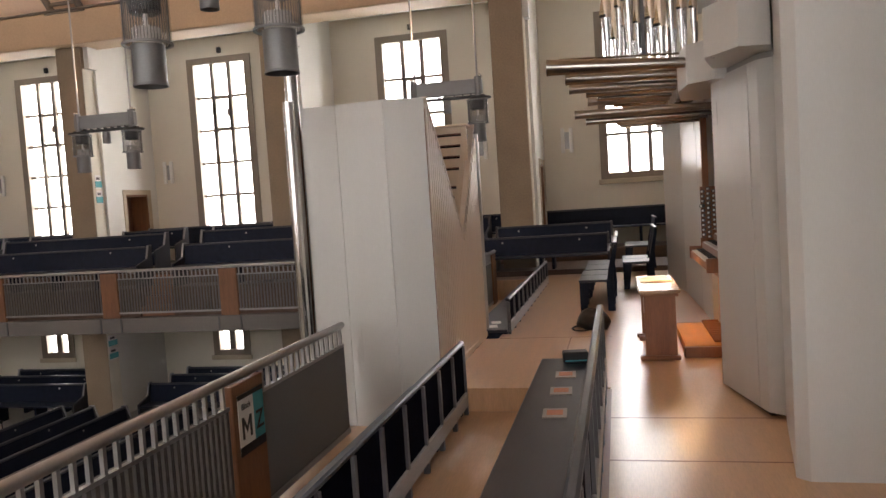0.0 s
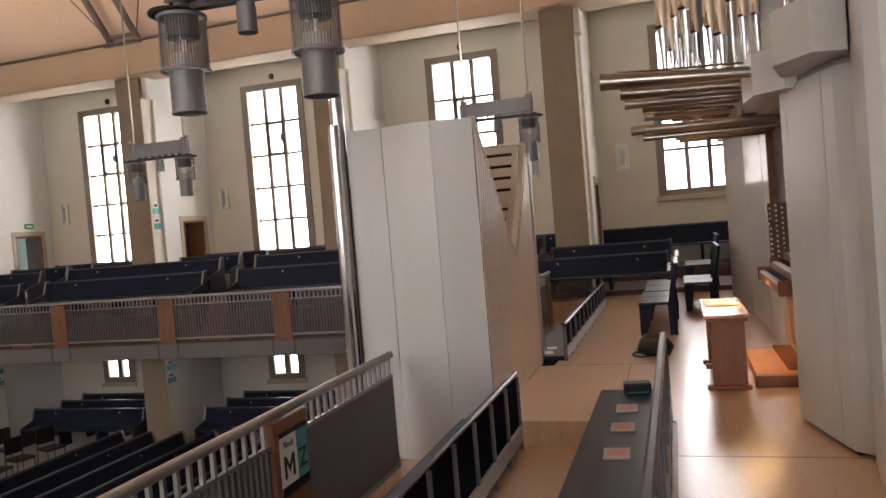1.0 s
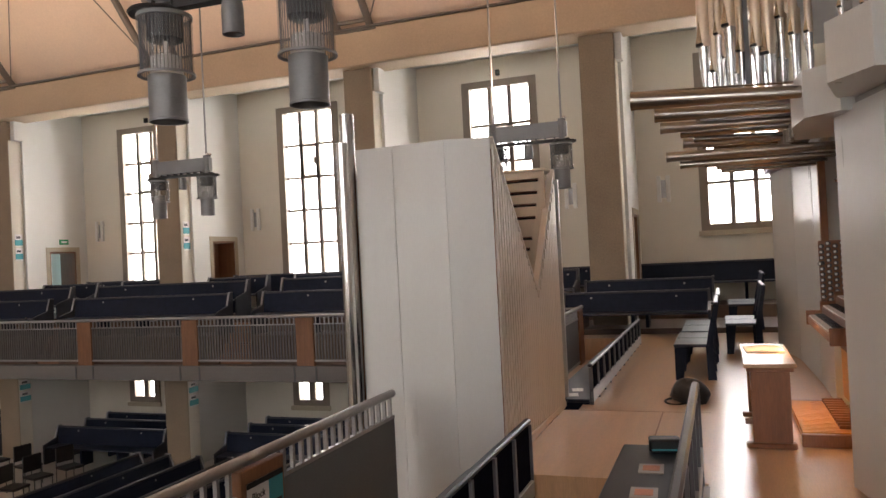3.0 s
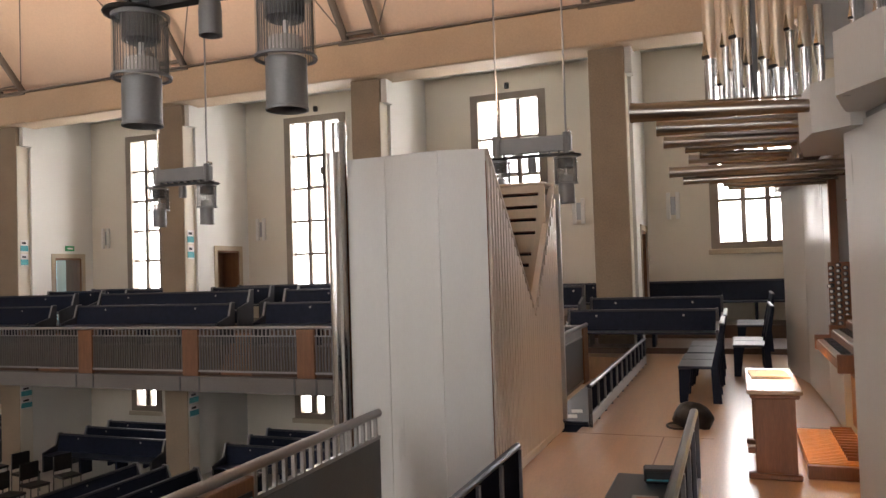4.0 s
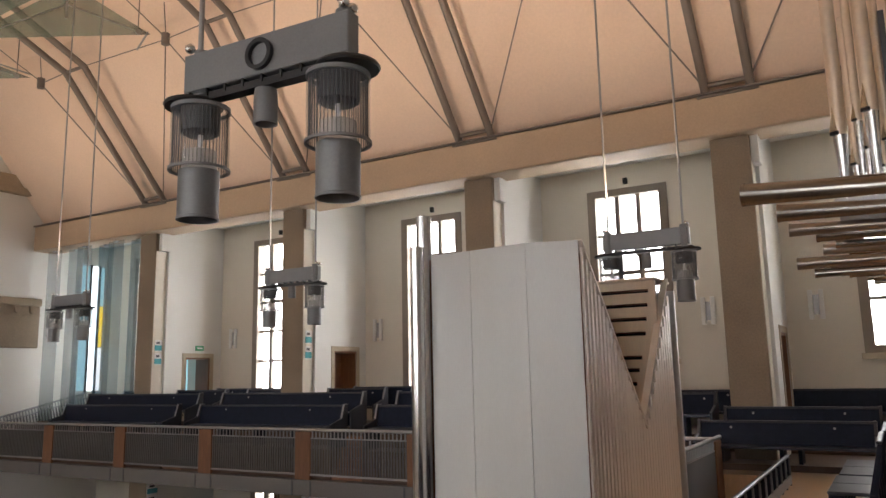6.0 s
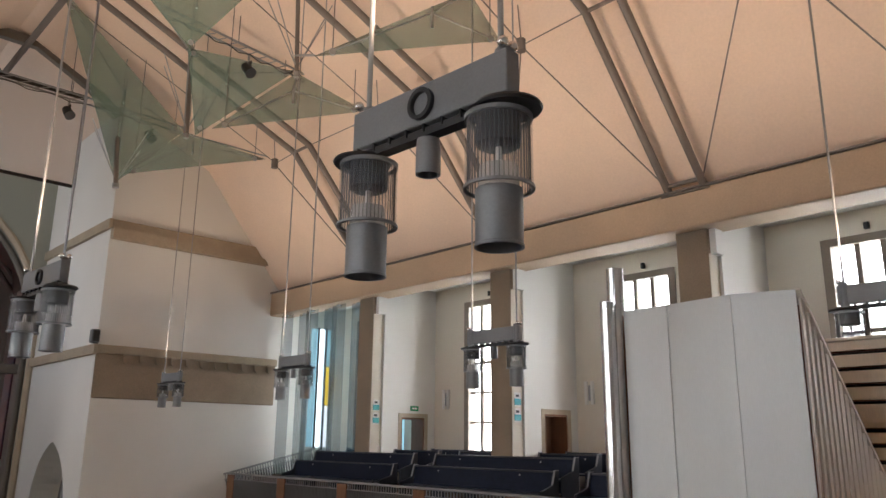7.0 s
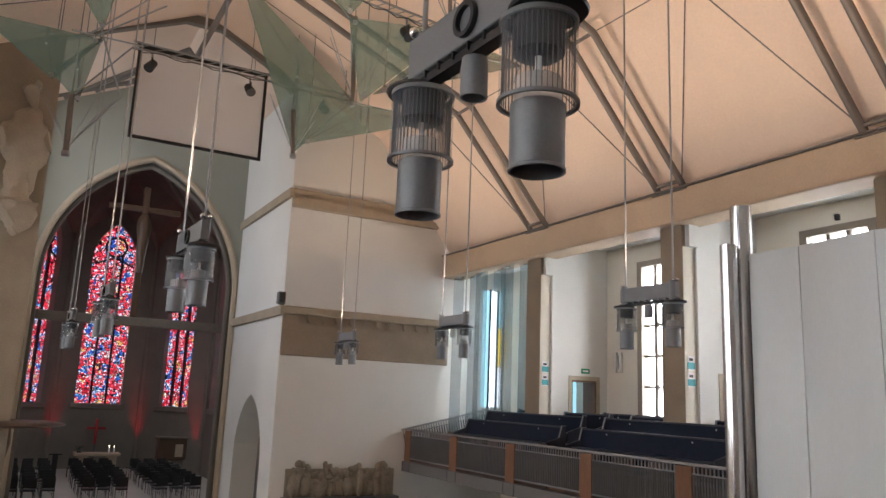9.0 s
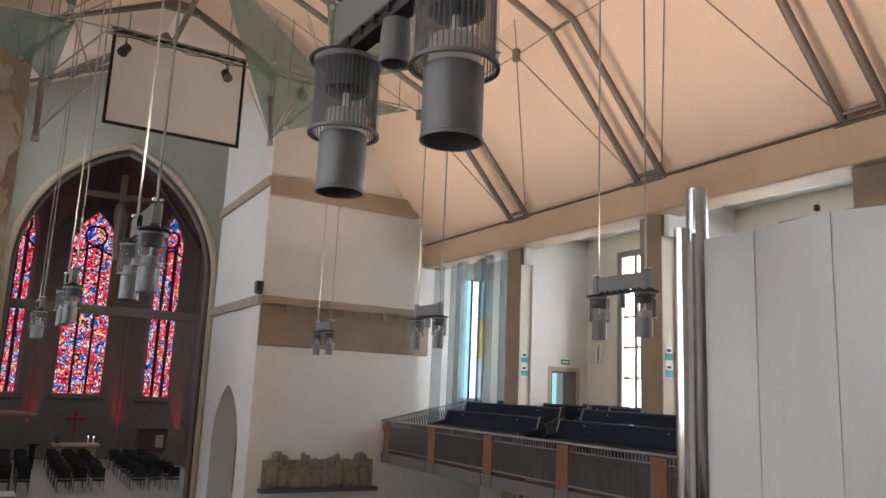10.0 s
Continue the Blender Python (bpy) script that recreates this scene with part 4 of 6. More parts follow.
def railing(length, m, lamella, label, posts, short=0.1, solid_from=None):
    """A rail along local x: handrail, sub-rail, short bars, wooden posts and lower panels."""
    ob = thing("railing", label, "railing", m, "gallery railings")
    part("handrail", rodded((0, 0, 0.98), (length, 0, 0.98), 0.032, 12), STEEL, ob, "grey steel handrail", True)
    part("sub_rail", boxed(0, length, -0.015, 0.015, 0.79, 0.815), STEEL, ob)
    part("bottom_rail", boxed(0, length, -0.02, 0.02, 0.02, 0.06), STEEL, ob)
    edges = [0.0] + [p for q in posts for p in (q - 0.21, q + 0.21)] + [length]
    for p in posts:
        part("post", boxed(p - 0.21, p + 0.21, -0.035, 0.035, -0.1, 0.94, bevel=0.006), POST_WOOD, ob, "broad oak post board")
    shorts, blades = [], []
    for a, b in zip(edges[::2], edges[1::2]):
        if b - a < 0.05:
            continue
        n = max(1, int((b - a) / short))
        shorts += [a + (b - a) * (k + 0.5) / n for k in range(n)]
        if solid_from is not None and a >= solid_from:
            part("panel", boxed(a, b, -0.012, 0.012, 0.06, 0.79, bevel=0.004), PANEL_GREY, ob, "solid grey felt panel")
        else:
            n = max(1, int((b - a) / lamella))
            blades += [a + (b - a) * (k + 0.5) / n for k in range(n)]
    repeats("short_bar", boxed(-0.012, 0.012, -0.012, 0.012, 0.8, 0.96), STEEL, ob, shorts)
    if blades:
        repeats("lamella", boxed(-0.016, 0.016, -0.014, 0.014, 0.06, 0.79), BLADE, ob, blades)
    return ob


railing(11.4, pose(-2.45, -5.18, -0.39, 0, 0, 90), 0.06, "grey steel loft railing with an oak post and felt panel", [9.58], solid_from=9.0)
railing(5.7, pose(-2.45, 9.05, -0.39, 0, 0, 90), 0.06, "grey steel loft railing beyond the organ box", [5.4], solid_from=0)
railing(21.3, pose(-23.75, 14.72, -0.43, 0, 0, 0), 0.07, "long grey steel gallery railing with oak posts", [0.22, 3.32, 6.4, 9.55, 12.57, 15.5, 18.5], 0.1)
railing(3.6, pose(-23.75, 14.78, -0.43, 0, 0, 90) @ pose(0, 0, 0, 0, -13, 0), 0.1, "side railing rising with the gallery steps", [])
for x in (-16.3, -10.6, -19.3):
    p = thing("rail_standard", "slender steel standard rising above the gallery rail", "steel standard", Matrix.Translation((x, 14.95, -0.5)))
    part("shaft", rodded((0, 0, 0), (0, 0, 1.15), 0.025, 8), CHROME, p, "", True)


# ---- pews ----
def loft_pew(x, y0, y1, floor, top, seat, seat_w=0.48, drop=0.44):
    """A pew along y that faces -x: framed back with dark panels, seat, legs. x is the back."""
    ob = thing("loft_pew", "blue-black wooden pew with a framed panel back on the loft", "pew", Matrix.Translation((x, y0, floor)), "loft pews")
    L, h, s = y1 - y0, top - floor, seat - floor
    part("top_rail", boxed(-0.025, 0.025, 0, L, h - 0.04, h, bevel=0.012), SEAT_DARK, ob, "rounded glossy top rail")
    part("bottom_rail", boxed(-0.005, 0.028, 0, L, h - drop - 0.12, h - drop, bevel=0.006), RAIL_SHEEN, ob, "lower rail in pale grey for its window reflections")
    n = max(1, round(L / 0.47))
    for k in range(n + 1):
        y = L * k / n
        part("stile", boxed(-0.012, 0.026, max(0, y - 0.018), min(L, y + 0.018), 0.02, h - 0.045), RAIL_STILE, ob)
    for k in range(n):
        a, b = L * k / n + 0.018, L * (k + 1) / n - 0.018
        part("panel", boxed(-0.012, 0.006, a, b, h - drop - 0.01, h - 0.05), PEW_PANEL, ob)
    part("seat", boxed(-seat_w, -0.02, 0, L, s - 0.035, s, bevel=0.01), SEAT_DARK, ob, "worn dark seat board")
    for k in range(n + 1):
        if k % 3 == 0 or k == n:
            y = min(max(L * k / n, 0.04), L - 0.04)
            part("leg", boxed(-seat_w + 0.02, -0.02, y - 0.03, y + 0.03, 0, s - 0.035, bevel=0.005), PEW_BLACK, ob)
    return ob


# Pale grey stands in for window reflections on dark pew wood.
RAIL_SHEEN = material("pale_rail_sheen", (0.30, 0.30, 0.31), 0.35, scale=3, vary=0.15, grain=30, stretch=(3, 0.6, 3))
RAIL_STILE = material("worn_grey_stile", (0.13, 0.135, 0.15), 0.38, scale=3, vary=0.2, grain=30, stretch=(3, 3, 0.6))
# A little lighter than the pew black, as painted edge highlights.
RAIL_DARK = material("dark_pew_edge", (0.035, 0.038, 0.048), 0.4, scale=3, vary=0.2, grain=30, stretch=(3, 3, 0.6))
loft_pew(-1.37, -1.6, 6.18, -0.4, 0.435, 0.05)
loft_pew(-0.21, -1.4, 6.24, -0.2, 0.70, 0.26, 0.5)
loft_pew(-1.36, 8.85, 13.9, -0.4, 0.43, 0.05, drop=0.29)


def choir_bench(x, y0, y1, floor, seat_h, back_h, w=0.46):
    """A bench along y that faces -x: two seat boards on tapered leg boards, a leaning back with slats."""
    ob = thing("choir_bench", "black wooden choir bench with a narrow leaning back", "bench", Matrix.Translation((x, y0, floor)), "choir benches")
    L, lean = y1 - y0, 0.07
    for a, b in ((0.0, L / 2 - 0.006), (L / 2 + 0.006, L)):
        part("seat", boxed(-w, -0.03, a, b, seat_h - 0.035, seat_h, bevel=0.01), SEAT_DARK, ob, "seat board with a worn sheen")
    part("apron", boxed(-w + 0.02, -w + 0.045, 0.02, L - 0.02, seat_h - 0.13, seat_h - 0.036), PEW_BLACK, ob)
    part("back_panel", extrude_y(bmesh.new(), [(-0.05, seat_h + 0.08), (-0.02, seat_h + 0.08), (lean - 0.01, back_h - 0.03), (lean - 0.04, back_h - 0.03)], 0.02, L - 0.02), PEW_BLACK, ob)
    part("top_rail", boxed(lean - 0.055, lean + 0.005, 0, L, back_h - 0.03, back_h, bevel=0.013), SEAT_DARK, ob, "rounded glossy top rail")
    for k in range(3):
        z = 0.12 + 0.09 * k
        part("back_slat", boxed(-0.045, -0.025, 0.04, L - 0.04, z, z + 0.03), PEW_BLACK, ob)
    for y in (0.0, L / 2 - 0.02, L - 0.04):
        part("leg", extrude_y(bmesh.new(), [(-w + 0.01, 0.0), (-w + 0.10, 0.0), (-w + 0.15, seat_h - 0.036), (-w + 0.01, seat_h - 0.036)], y, y + 0.04), PEW_BLACK, ob)
        part("back_post", extrude_y(bmesh.new(), [(-0.08, 0.0), (0.02, 0.0), (-0.01, seat_h), (lean, back_h - 0.031), (lean - 0.04, back_h - 0.031), (-0.09, seat_h - 0.036)], y, y + 0.04), PEW_BLACK, ob)
    return ob


choir_bench(-0.14, 10.4, 11.75, 0.0, 0.43, 0.93)
choir_bench(-0.12, 11.85, 13.5, 0.0, 0.43, 0.93)
choir_bench(0.50, 12.65, 13.95, 0.0, 0.45, 1.0, 0.5)
choir_bench(0.62, 15.0, 16.3, 0.1, 0.45, 0.98, 0.55)


def gallery_pew(x0, x1, y, floor, top, pale_ends=True):
    """A pew along x that faces -y: sloping back, seat, end boards."""
    ob = thing("gallery_pew", "blue-black wooden pew with solid end boards", "pew", Matrix.Translation((x0, y, floor)), "gallery and nave pews")
    L, h = x1 - x0, top - floor
    bm = extrude_x(bmesh.new(), [(-0.02, 0.40), (0.02, 0.40), (0.10, h), (0.06, h)], 0.03, L - 0.03)
    part("backrest", bm, PEW_BLACK, ob)
    part("top_rail", boxed(0.02, L - 0.02, 0.045, 0.125, h - 0.03, h + 0.01, bevel=0.01), RAIL_DARK, ob)
    part("book_shelf", boxed(0.03, L - 0.03, 0.09, 0.2, h - 0.28, h - 0.26), PEW_BLACK, ob)
    part("seat", boxed(0.03, L - 0.03, -0.44, 0.0, 0.42, 0.455, bevel=0.008), SEAT_DARK, ob)
    for u in (0.0, L - 0.045):
        bm = extrude_x(bmesh.new(), [(-0.46, 0.0), (0.12, 0.0), (0.15, h + 0.02), (0.03, h + 0.02), (-0.06, 0.62), (-0.46, 0.5)], u, u + 0.045)
        part("end_board", bm, RAIL_DARK, ob, "end board with a pale sheen edge")
        if not pale_ends:
            continue
        # Pale strips paint the sheen along the board's edge.
        part("end_edge", bar(bmesh.new(), (u + 0.0225, -0.06, 0.63), (u + 0.0225, 0.03, h + 0.022), 0.047, 0.012), RAIL_SHEEN, ob, "pale edge of the end board, a painted sheen")
        part("end_edge", bar(bmesh.new(), (u + 0.0225, 0.028, h + 0.026), (u + 0.0225, 0.152, h + 0.026), 0.047, 0.01), RAIL_SHEEN, ob)
    n = max(2, round(L / 1.3))
    for k in range(1, n):
        u = L * k / n
        part("leg", boxed(u - 0.03, u + 0.03, -0.38, 0.0, 0.0, 0.42), PEW_BLACK, ob)
    for u in (L * 0.2, L * 0.78):
        part("number_disc", rodded((u, -0.0 + 0.055, h - 0.1), (u, 0.035, h - 0.1), 0.02, 12), STEEL, ob, "small metal number plate")
    return ob


for a, b in ((-20.8, -15.98), (-15.2, -10.57), (-9.7, -3.9)):
    gallery_pew(a, b, 15.36, 0.14, 1.04)
    gallery_pew(a + 0.1, b + 0.05, 16.02, 0.42, 1.31)
for a, b in ((-20.4, -18.9), (-18.0, -16.0), (-15.2, -13.4), (-12.4, -10.6), (-9.85, -8.0), (-7.0, -3.9)):
    gallery_pew(a, b, 17.0, 0.5, 1.38)
for a, b in ((-20.6, -19.2), (-17.4, -14.2), (-12.3, -8.7)):
    gallery_pew(a, b, 17.95, 0.5, 1.4)
# the corner of the loft: rows across the far end
gallery_pew(-2.85, -0.22, 15.05, 0.0, 0.82, False)
gallery_pew(-2.6, -0.15, 16.0, 0.1, 1.0, False)
gallery_pew(-3.7, -2.7, 16.0, 0.42, 1.25, False)
gallery_pew(-4.4, 2.9, 18.35, 0.36, 1.24, False)


def nave_pew(x, y0, y1):
    """A nave pew along y that faces -x."""
    src = NAVE_PEW[0]
    return copy_thing(src, pose(x, y0, GROUND, 0, 0, 90))


NAVE_PEW = [gallery_pew(-7.4, -1.0, 0, GROUND, GROUND + 0.88)]
NAVE_PEW[0].matrix_basis = pose(-5.0, 8.0, GROUND, 0, 0, 90)
for k in range(1, 10):
    nave_pew(-5.0 - 0.82 * k, 8.0, 0)
for k in range(0, 10):
    nave_pew(-5.0 - 0.82 * k, 0.2, 0)
for x0, x1 in ((-17.0, -13.4), (-11.6, -8.0), (-22.4, -19.2), (-6.4, -2.9)):
    for y in (16.6, 17.3, 18.1):
        if y < 17 and x1 - x0 > 3.5:
            gallery_pew(x0, x1, y - 0.75 + 0.5, GROUND, GROUND + 0.9)
        else:
            gallery_pew(x0, x1, y, GROUND, GROUND + 0.9)

# short flights of steps between the pew blocks on the gallery
for x0, x1 in ((-15.94, -15.21), (-10.54, -9.71)):
    flight = thing("gallery_steps", "short flight of brown wooden steps on the gallery", "steps", Matrix.Translation((x0, 14.9, -0.5)), "gallery steps")
    for k in range(4):
        part("step", boxed(0, x1 - x0, 0.17 * k, 0.675, 0.22 * k, 0.216 * (k + 1), bevel=0.01), POST_WOOD, flight)


# ---- organ box at the loft's edge ----
SLAT_PALE = material("pale_lacquered_slat", (0.74, 0.68, 0.59), 0.4, scale=2, vary=0.08, grain=30, stretch=(5, 5, 0.5))
box_ob = thing("organ_box", "tall white panelled organ box with slatted side and tin pipes", "organ case")
front = [(-2.81, 6.51), (-2.47, 6.50), (-2.0, 6.44), (-1.655, 6.555)]
ZB, ZT = -0.4, 2.545
for (xa, ya), (xb, yb) in zip(front, front[1:]):
    d = Vector((xb - xa, yb - ya)).normalized() * 0.0025
    nrm = Vector((d.y, -d.x)).normalized() * 0.04
    bm = prism(bmesh.new(), [(xa + d.x, ya + d.y), (xb - d.x, yb - d.y), (xb - d.x - nrm.x, yb - d.y - nrm.y), (xa + d.x - nrm.x, ya + d.y - nrm.y)], ZB, ZT)
    part("front_panel", bm, ORGAN_WHITE, box_ob, "tall white lacquered panel")
part("back_lining", prism(bmesh.new(), [(-2.8, 6.56), (-2.0, 6.5), (-1.68, 6.6), (-1.68, 6.62), (-2.8, 6.62)], ZB, ZT - 0.02), BENCH_WOOD, box_ob, "dark lining behind the panels")
part("nave_side", boxed(-2.83, -2.79, 6.63, 9.0, ZB, 2.4), ORGAN_WHITE, box_ob)
part("rear_panel", boxed(-2.79, -1.62, 8.96, 9.0, ZB, 2.4), ORGAN_WHITE, box_ob)
part("cap", prism(bmesh.new(), [(-2.81, 6.55), (-2.0, 6.49), (-1.66, 6.6), (-1.66, 6.66), (-2.81, 6.66)], ZT - 0.02, ZT - 0.001), ORGAN_WHITE, box_ob)


def vee(y):
    """Height of the slatted side: a V between the front edge and the rear edge."""
    if y < 7.8:
        return 2.54 - (y - 6.57) / (7.8 - 6.57) * 1.34
    return 1.2 + (y - 7.8) / (8.74 - 7.8) * 1.28


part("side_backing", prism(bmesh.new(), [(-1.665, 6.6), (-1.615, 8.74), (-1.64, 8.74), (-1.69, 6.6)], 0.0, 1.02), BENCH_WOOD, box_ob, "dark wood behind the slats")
y = 6.6
while y < 8.7:
    x = -1.645 + 0.05 * (y - 6.57) / 2.1
    w = 0.016 + 0.0186 * min(1, max(0, (y - 6.65) / 0.75))
    part("slat", boxed(x - 0.014, x, y - w, y + w, 0.0 if y > 6.61 else ZB, vee(y) - 0.01), SLAT_PALE, box_ob)
    y += 0.07
for ya, yb in ((6.57, 7.8), (7.8, 8.74)):
    part("slope_trim", bar(bmesh.new(), (-1.665 + 0.0 * ya, ya, vee(ya) + 0.008), (-1.64, yb, vee(yb) + 0.008), 0.06, 0.018), SLAT_PALE, box_ob)
part("base_rail", boxed(-1.69, -1.60, 6.58, 8.74, 0.0, 0.06, bevel=0.004), SLAT_PALE, box_ob)
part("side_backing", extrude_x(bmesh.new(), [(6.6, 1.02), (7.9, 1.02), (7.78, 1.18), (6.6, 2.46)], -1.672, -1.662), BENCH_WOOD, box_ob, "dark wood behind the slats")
part("side_backing", extrude_x(bmesh.new(), [(7.905, 1.02), (8.74, 1.02), (8.74, 2.42), (7.82, 1.18)], -1.655, -1.645), SLAT_PALE, box_ob)
# louvred box behind the V
lou = thing("swell_box", "pale wooden louvred swell box with dark slots", "organ part")
slots = [(-2.6, xr, z, z + 0.034) for xr, z in ((-1.71, 2.345), (-1.725, 2.22), (-1.74, 2.095), (-1.755, 1.965), (-1.80, 1.755), (-1.83, 1.645), (-1.86, 1.525), (-1.89, 1.40))]
part("louvre_front", wall_with_openings(bmesh.new(), -2.74, -1.65, 0.0, 2.45, 8.42, 8.46, slots), PALE_WOOD, lou)
for xr, z in [(h[1], h[2]) for h in slots]:
    part("louvre", bar(bmesh.new(), (-2.6, 8.50, z + 0.03), (xr, 8.50, z + 0.03), 0.05, 0.008), BENCH_WOOD, lou)
# Black sheet behind the slots stands in for the shaded inside.
part("inside_shade", boxed(-2.7, -1.7, 8.56, 8.58, 0.0, 2.42), BLACK, lou)
part("top_board", boxed(-2.76, -1.64, 8.40, 8.9, 2.454, 2.48, bevel=0.004), PALE_WOOD, lou)
part("seam", boxed(-2.74, -1.65, 8.408, 8.4195, 1.83, 1.86), PALE_WOOD, lou)


def flue_pipe(parent, x, y, z0, z1, r, foot=0.22, mat=None, turn=200, upper=None):
    """An upright organ pipe: conical foot, mouth with lips, cylindrical body."""
    mat = mat or CHROME
    a = radians(turn)
    dx, dy = math.cos(a), math.sin(a)
    m = Matrix.Translation((x, y, 0))
    body = [(r, z0 + foot), (r, z1), (r * 0.9, z1), (r * 0.9, z1 - 0.05)]
    if upper is None:
        p = part("pipe", lathe(bmesh.new(), [(0.0, z0), (r * 0.3, z0)] + body, 18, m), mat, parent, "", True)
    else:
        p = part("pipe", lathe(bmesh.new(), [(0.0, z0), (r * 0.3, z0), (r, z0 + foot)], 18, m), mat, parent, "", True)
        part("body", lathe(bmesh.new(), body, 18, m), upper, p, "tin pipe body with the ceiling's peach reflection in its colour", True)
    q = Vector((x + dx * r * 0.93, y + dy * r * 0.93, 0))
    b2 = bmesh.new()
    m = pose(q.x, q.y, 0, 0, 0, turn - 90)
    box(b2, -r * 0.62, r * 0.62, -0.004, 0.012 + r * 0.12, z0 + foot, z0 + foot + r * 0.5)
    bmesh.ops.transform(b2, matrix=m, verts=b2.verts)
    # No opening is cut; the black block paints the mouth's shade.
    part("mouth", b2, BLACK, p, "black block standing for the shaded pipe mouth")
    b3 = bmesh.new()
    lip = [b3.verts.new(v) for v in ((-r * 0.62, 0.014 + r * 0.14, z0 + foot + r * 0.5), (r * 0.62, 0.014 + r * 0.14, z0 + foot + r * 0.5), (0, r * 0.12, z0 + foot + r * 4.2))]
    b3.faces.new(lip)
    ext = bmesh.ops.extrude_face_region(b3, geom=b3.faces[:])
    bmesh.ops.translate(b3, vec=(0, -0.01, 0), verts=[v for v in ext["geom"] if isinstance(v, bmesh.types.BMVert)])
    bmesh.ops.transform(b3, matrix=m, verts=b3.verts)
    part("upper_lip", b3, LIP, p, "pale pointed upper lip")
    return p


pip = thing("nave_front_pipes", "row of polished tin pipes beside the white organ box", "organ pipes")
for k in range(12):
    if k == 0:
        flue_pipe(pip, -2.90, 6.56, -0.4, 2.86, 0.062, 0.45, CHROME, 180)
    elif k == 1:
        flue_pipe(pip, -2.88, 6.42, -0.4, 2.60, 0.05, 0.45, CHROME, 180)
    else:
        flue_pipe(pip, -2.93, 6.56 + 0.15 * (k - 1), -0.4, 2.45 - 0.02 * k, 0.058, 0.45, CHROME, 180)
part("shelf", boxed(-3.02, -2.83, 6.34, 8.9, -0.46, -0.4, bevel=0.005), ORGAN_WHITE, pip)

# ---- main organ case along the walkway ----
case = thing("organ_case", "tall white faceted main organ case with stepped boxes", "organ case")


def facet(poly, z0, z1, name="facet", mat=None, label=""):
    return part(name, prism(bmesh.new(), poly, z0, z1), mat or ORGAN_WHITE, case, label)


facet([(0.84, 4.31), (0.995, 5.32), (2.9, 5.32), (2.9, 4.25), (0.90, 4.25)], 0.0, 6.8, "near_tower", None, "tall plain white tower of the case")
facet([(1.05, 1.2), (1.05, -4.5), (3.1, -4.5), (3.1, 4.1), (1.6, 4.1)], 0.0, 6.8, "side_tower", None, "tall plain white case side")
facet([(0.72, 6.28), (0.875, 5.6), (1.3, 5.6), (1.3, 6.56), (0.80, 6.58)], 0.03, 2.42, "panel", None, "slanting white door panel")
facet([(0.878, 5.588), (0.915, 5.45), (1.04, 5.34), (1.3, 5.34), (1.3, 5.588)], 0.03, 2.42, "panel", None, "narrow white post")
facet([(0.76, 6.27), (0.93, 5.47), (1.3, 5.47), (1.3, 6.5)], 0.0, 0.03, "plinth", BLACK, "dark plinth line")
facet([(0.50, 6.6), (0.535, 6.16), (0.72, 5.98), (1.3, 6.1), (1.3, 7.3), (0.58, 7.3)], 2.39, 2.69, "stepped_box", None, "overhanging white box beside the trumpets")
facet([(0.585, 5.44), (0.755, 5.10), (0.955, 5.16), (0.99, 5.335), (1.6, 5.335), (1.6, 5.96), (0.70, 5.96), (0.66, 5.8)], 2.462, 2.79, "stepped_box", None, "overhanging white box on the door panel")
# Solid grey strip paints the shadow line under the stepped box.
facet([(0.74, 6.28), (0.92, 5.46), (1.04, 5.37), (1.6, 5.37), (1.6, 6.5)], 2.42, 2.46, "shadow_gap", STEEL)
facet([(1.12, 5.36), (2.8, 5.36), (2.8, 13.3), (1.6, 13.3), (1.4, 9.0), (1.4, 6.9)], 2.80, 6.8, "upper_case", None, "high white upper case")
facet([(0.5, 6.6), (0.9, 5.8), (1.9, 5.8), (1.9, 9.4), (0.9, 9.4), (0.62, 7.2)], 3.6, 3.8, "canopy", None, "white canopy above the pipes")
facet([(0.97, 8.98), (0.98, 10.2), (2.2, 10.2), (2.2, 8.98)], 0.02, 2.62, "panel", None, "white lacquered panel beyond the console")
facet([(0.978, 10.21), (0.93, 12.0), (2.2, 12.0), (2.2, 10.21)], 0.02, 2.62, "panel", None, "white lacquered panel")
facet([(0.928, 12.01), (0.74, 13.2), (2.2, 13.3), (2.2, 12.01)], 0.02, 2.62, "panel", None, "white lacquered panel")
facet([(0.70, 8.3), (0.66, 13.25), (2.2, 13.3), (2.2, 8.3)], 2.62, 2.74, "wind_chest", STEEL, "grey wind chest board under the pipes")
facet([(1.45, 6.58), (1.6, 6.58), (1.6, 8.98), (1.45, 8.98)], 0.0, 2.62, "recess_back", BENCH_WOOD, "red-brown wooden back of the console recess")
facet([(0.80, 6.585), (1.45, 6.585), (1.45, 6.62), (0.80, 6.62)], 0.0, 2.42, "recess_side", ORGAN_WHITE)
part("small_door_step", boxed(1.02, 1.12, 4.9, 5.3, 0.0, 0.55, bevel=0.01), POST_WOOD, case, "low brown wooden box at the foot of the case")

# trumpets lying level
trum = thing("trumpet_rank", "level rank of long grey-bronze trumpet pipes over the walkway", "organ pipes")
upper = [(-0.53, 6.2, 0.064), (-0.426, 6.885, 0.056), (-0.434, 7.59, 0.047), (-0.285, 7.93, 0.053), (-0.19, 8.49, 0.034), (-0.30, 8.75, 0.045), (-0.12, 9.0, 0.036), (-0.02, 9.25, 0.032), (0.08, 9.5, 0.03)]
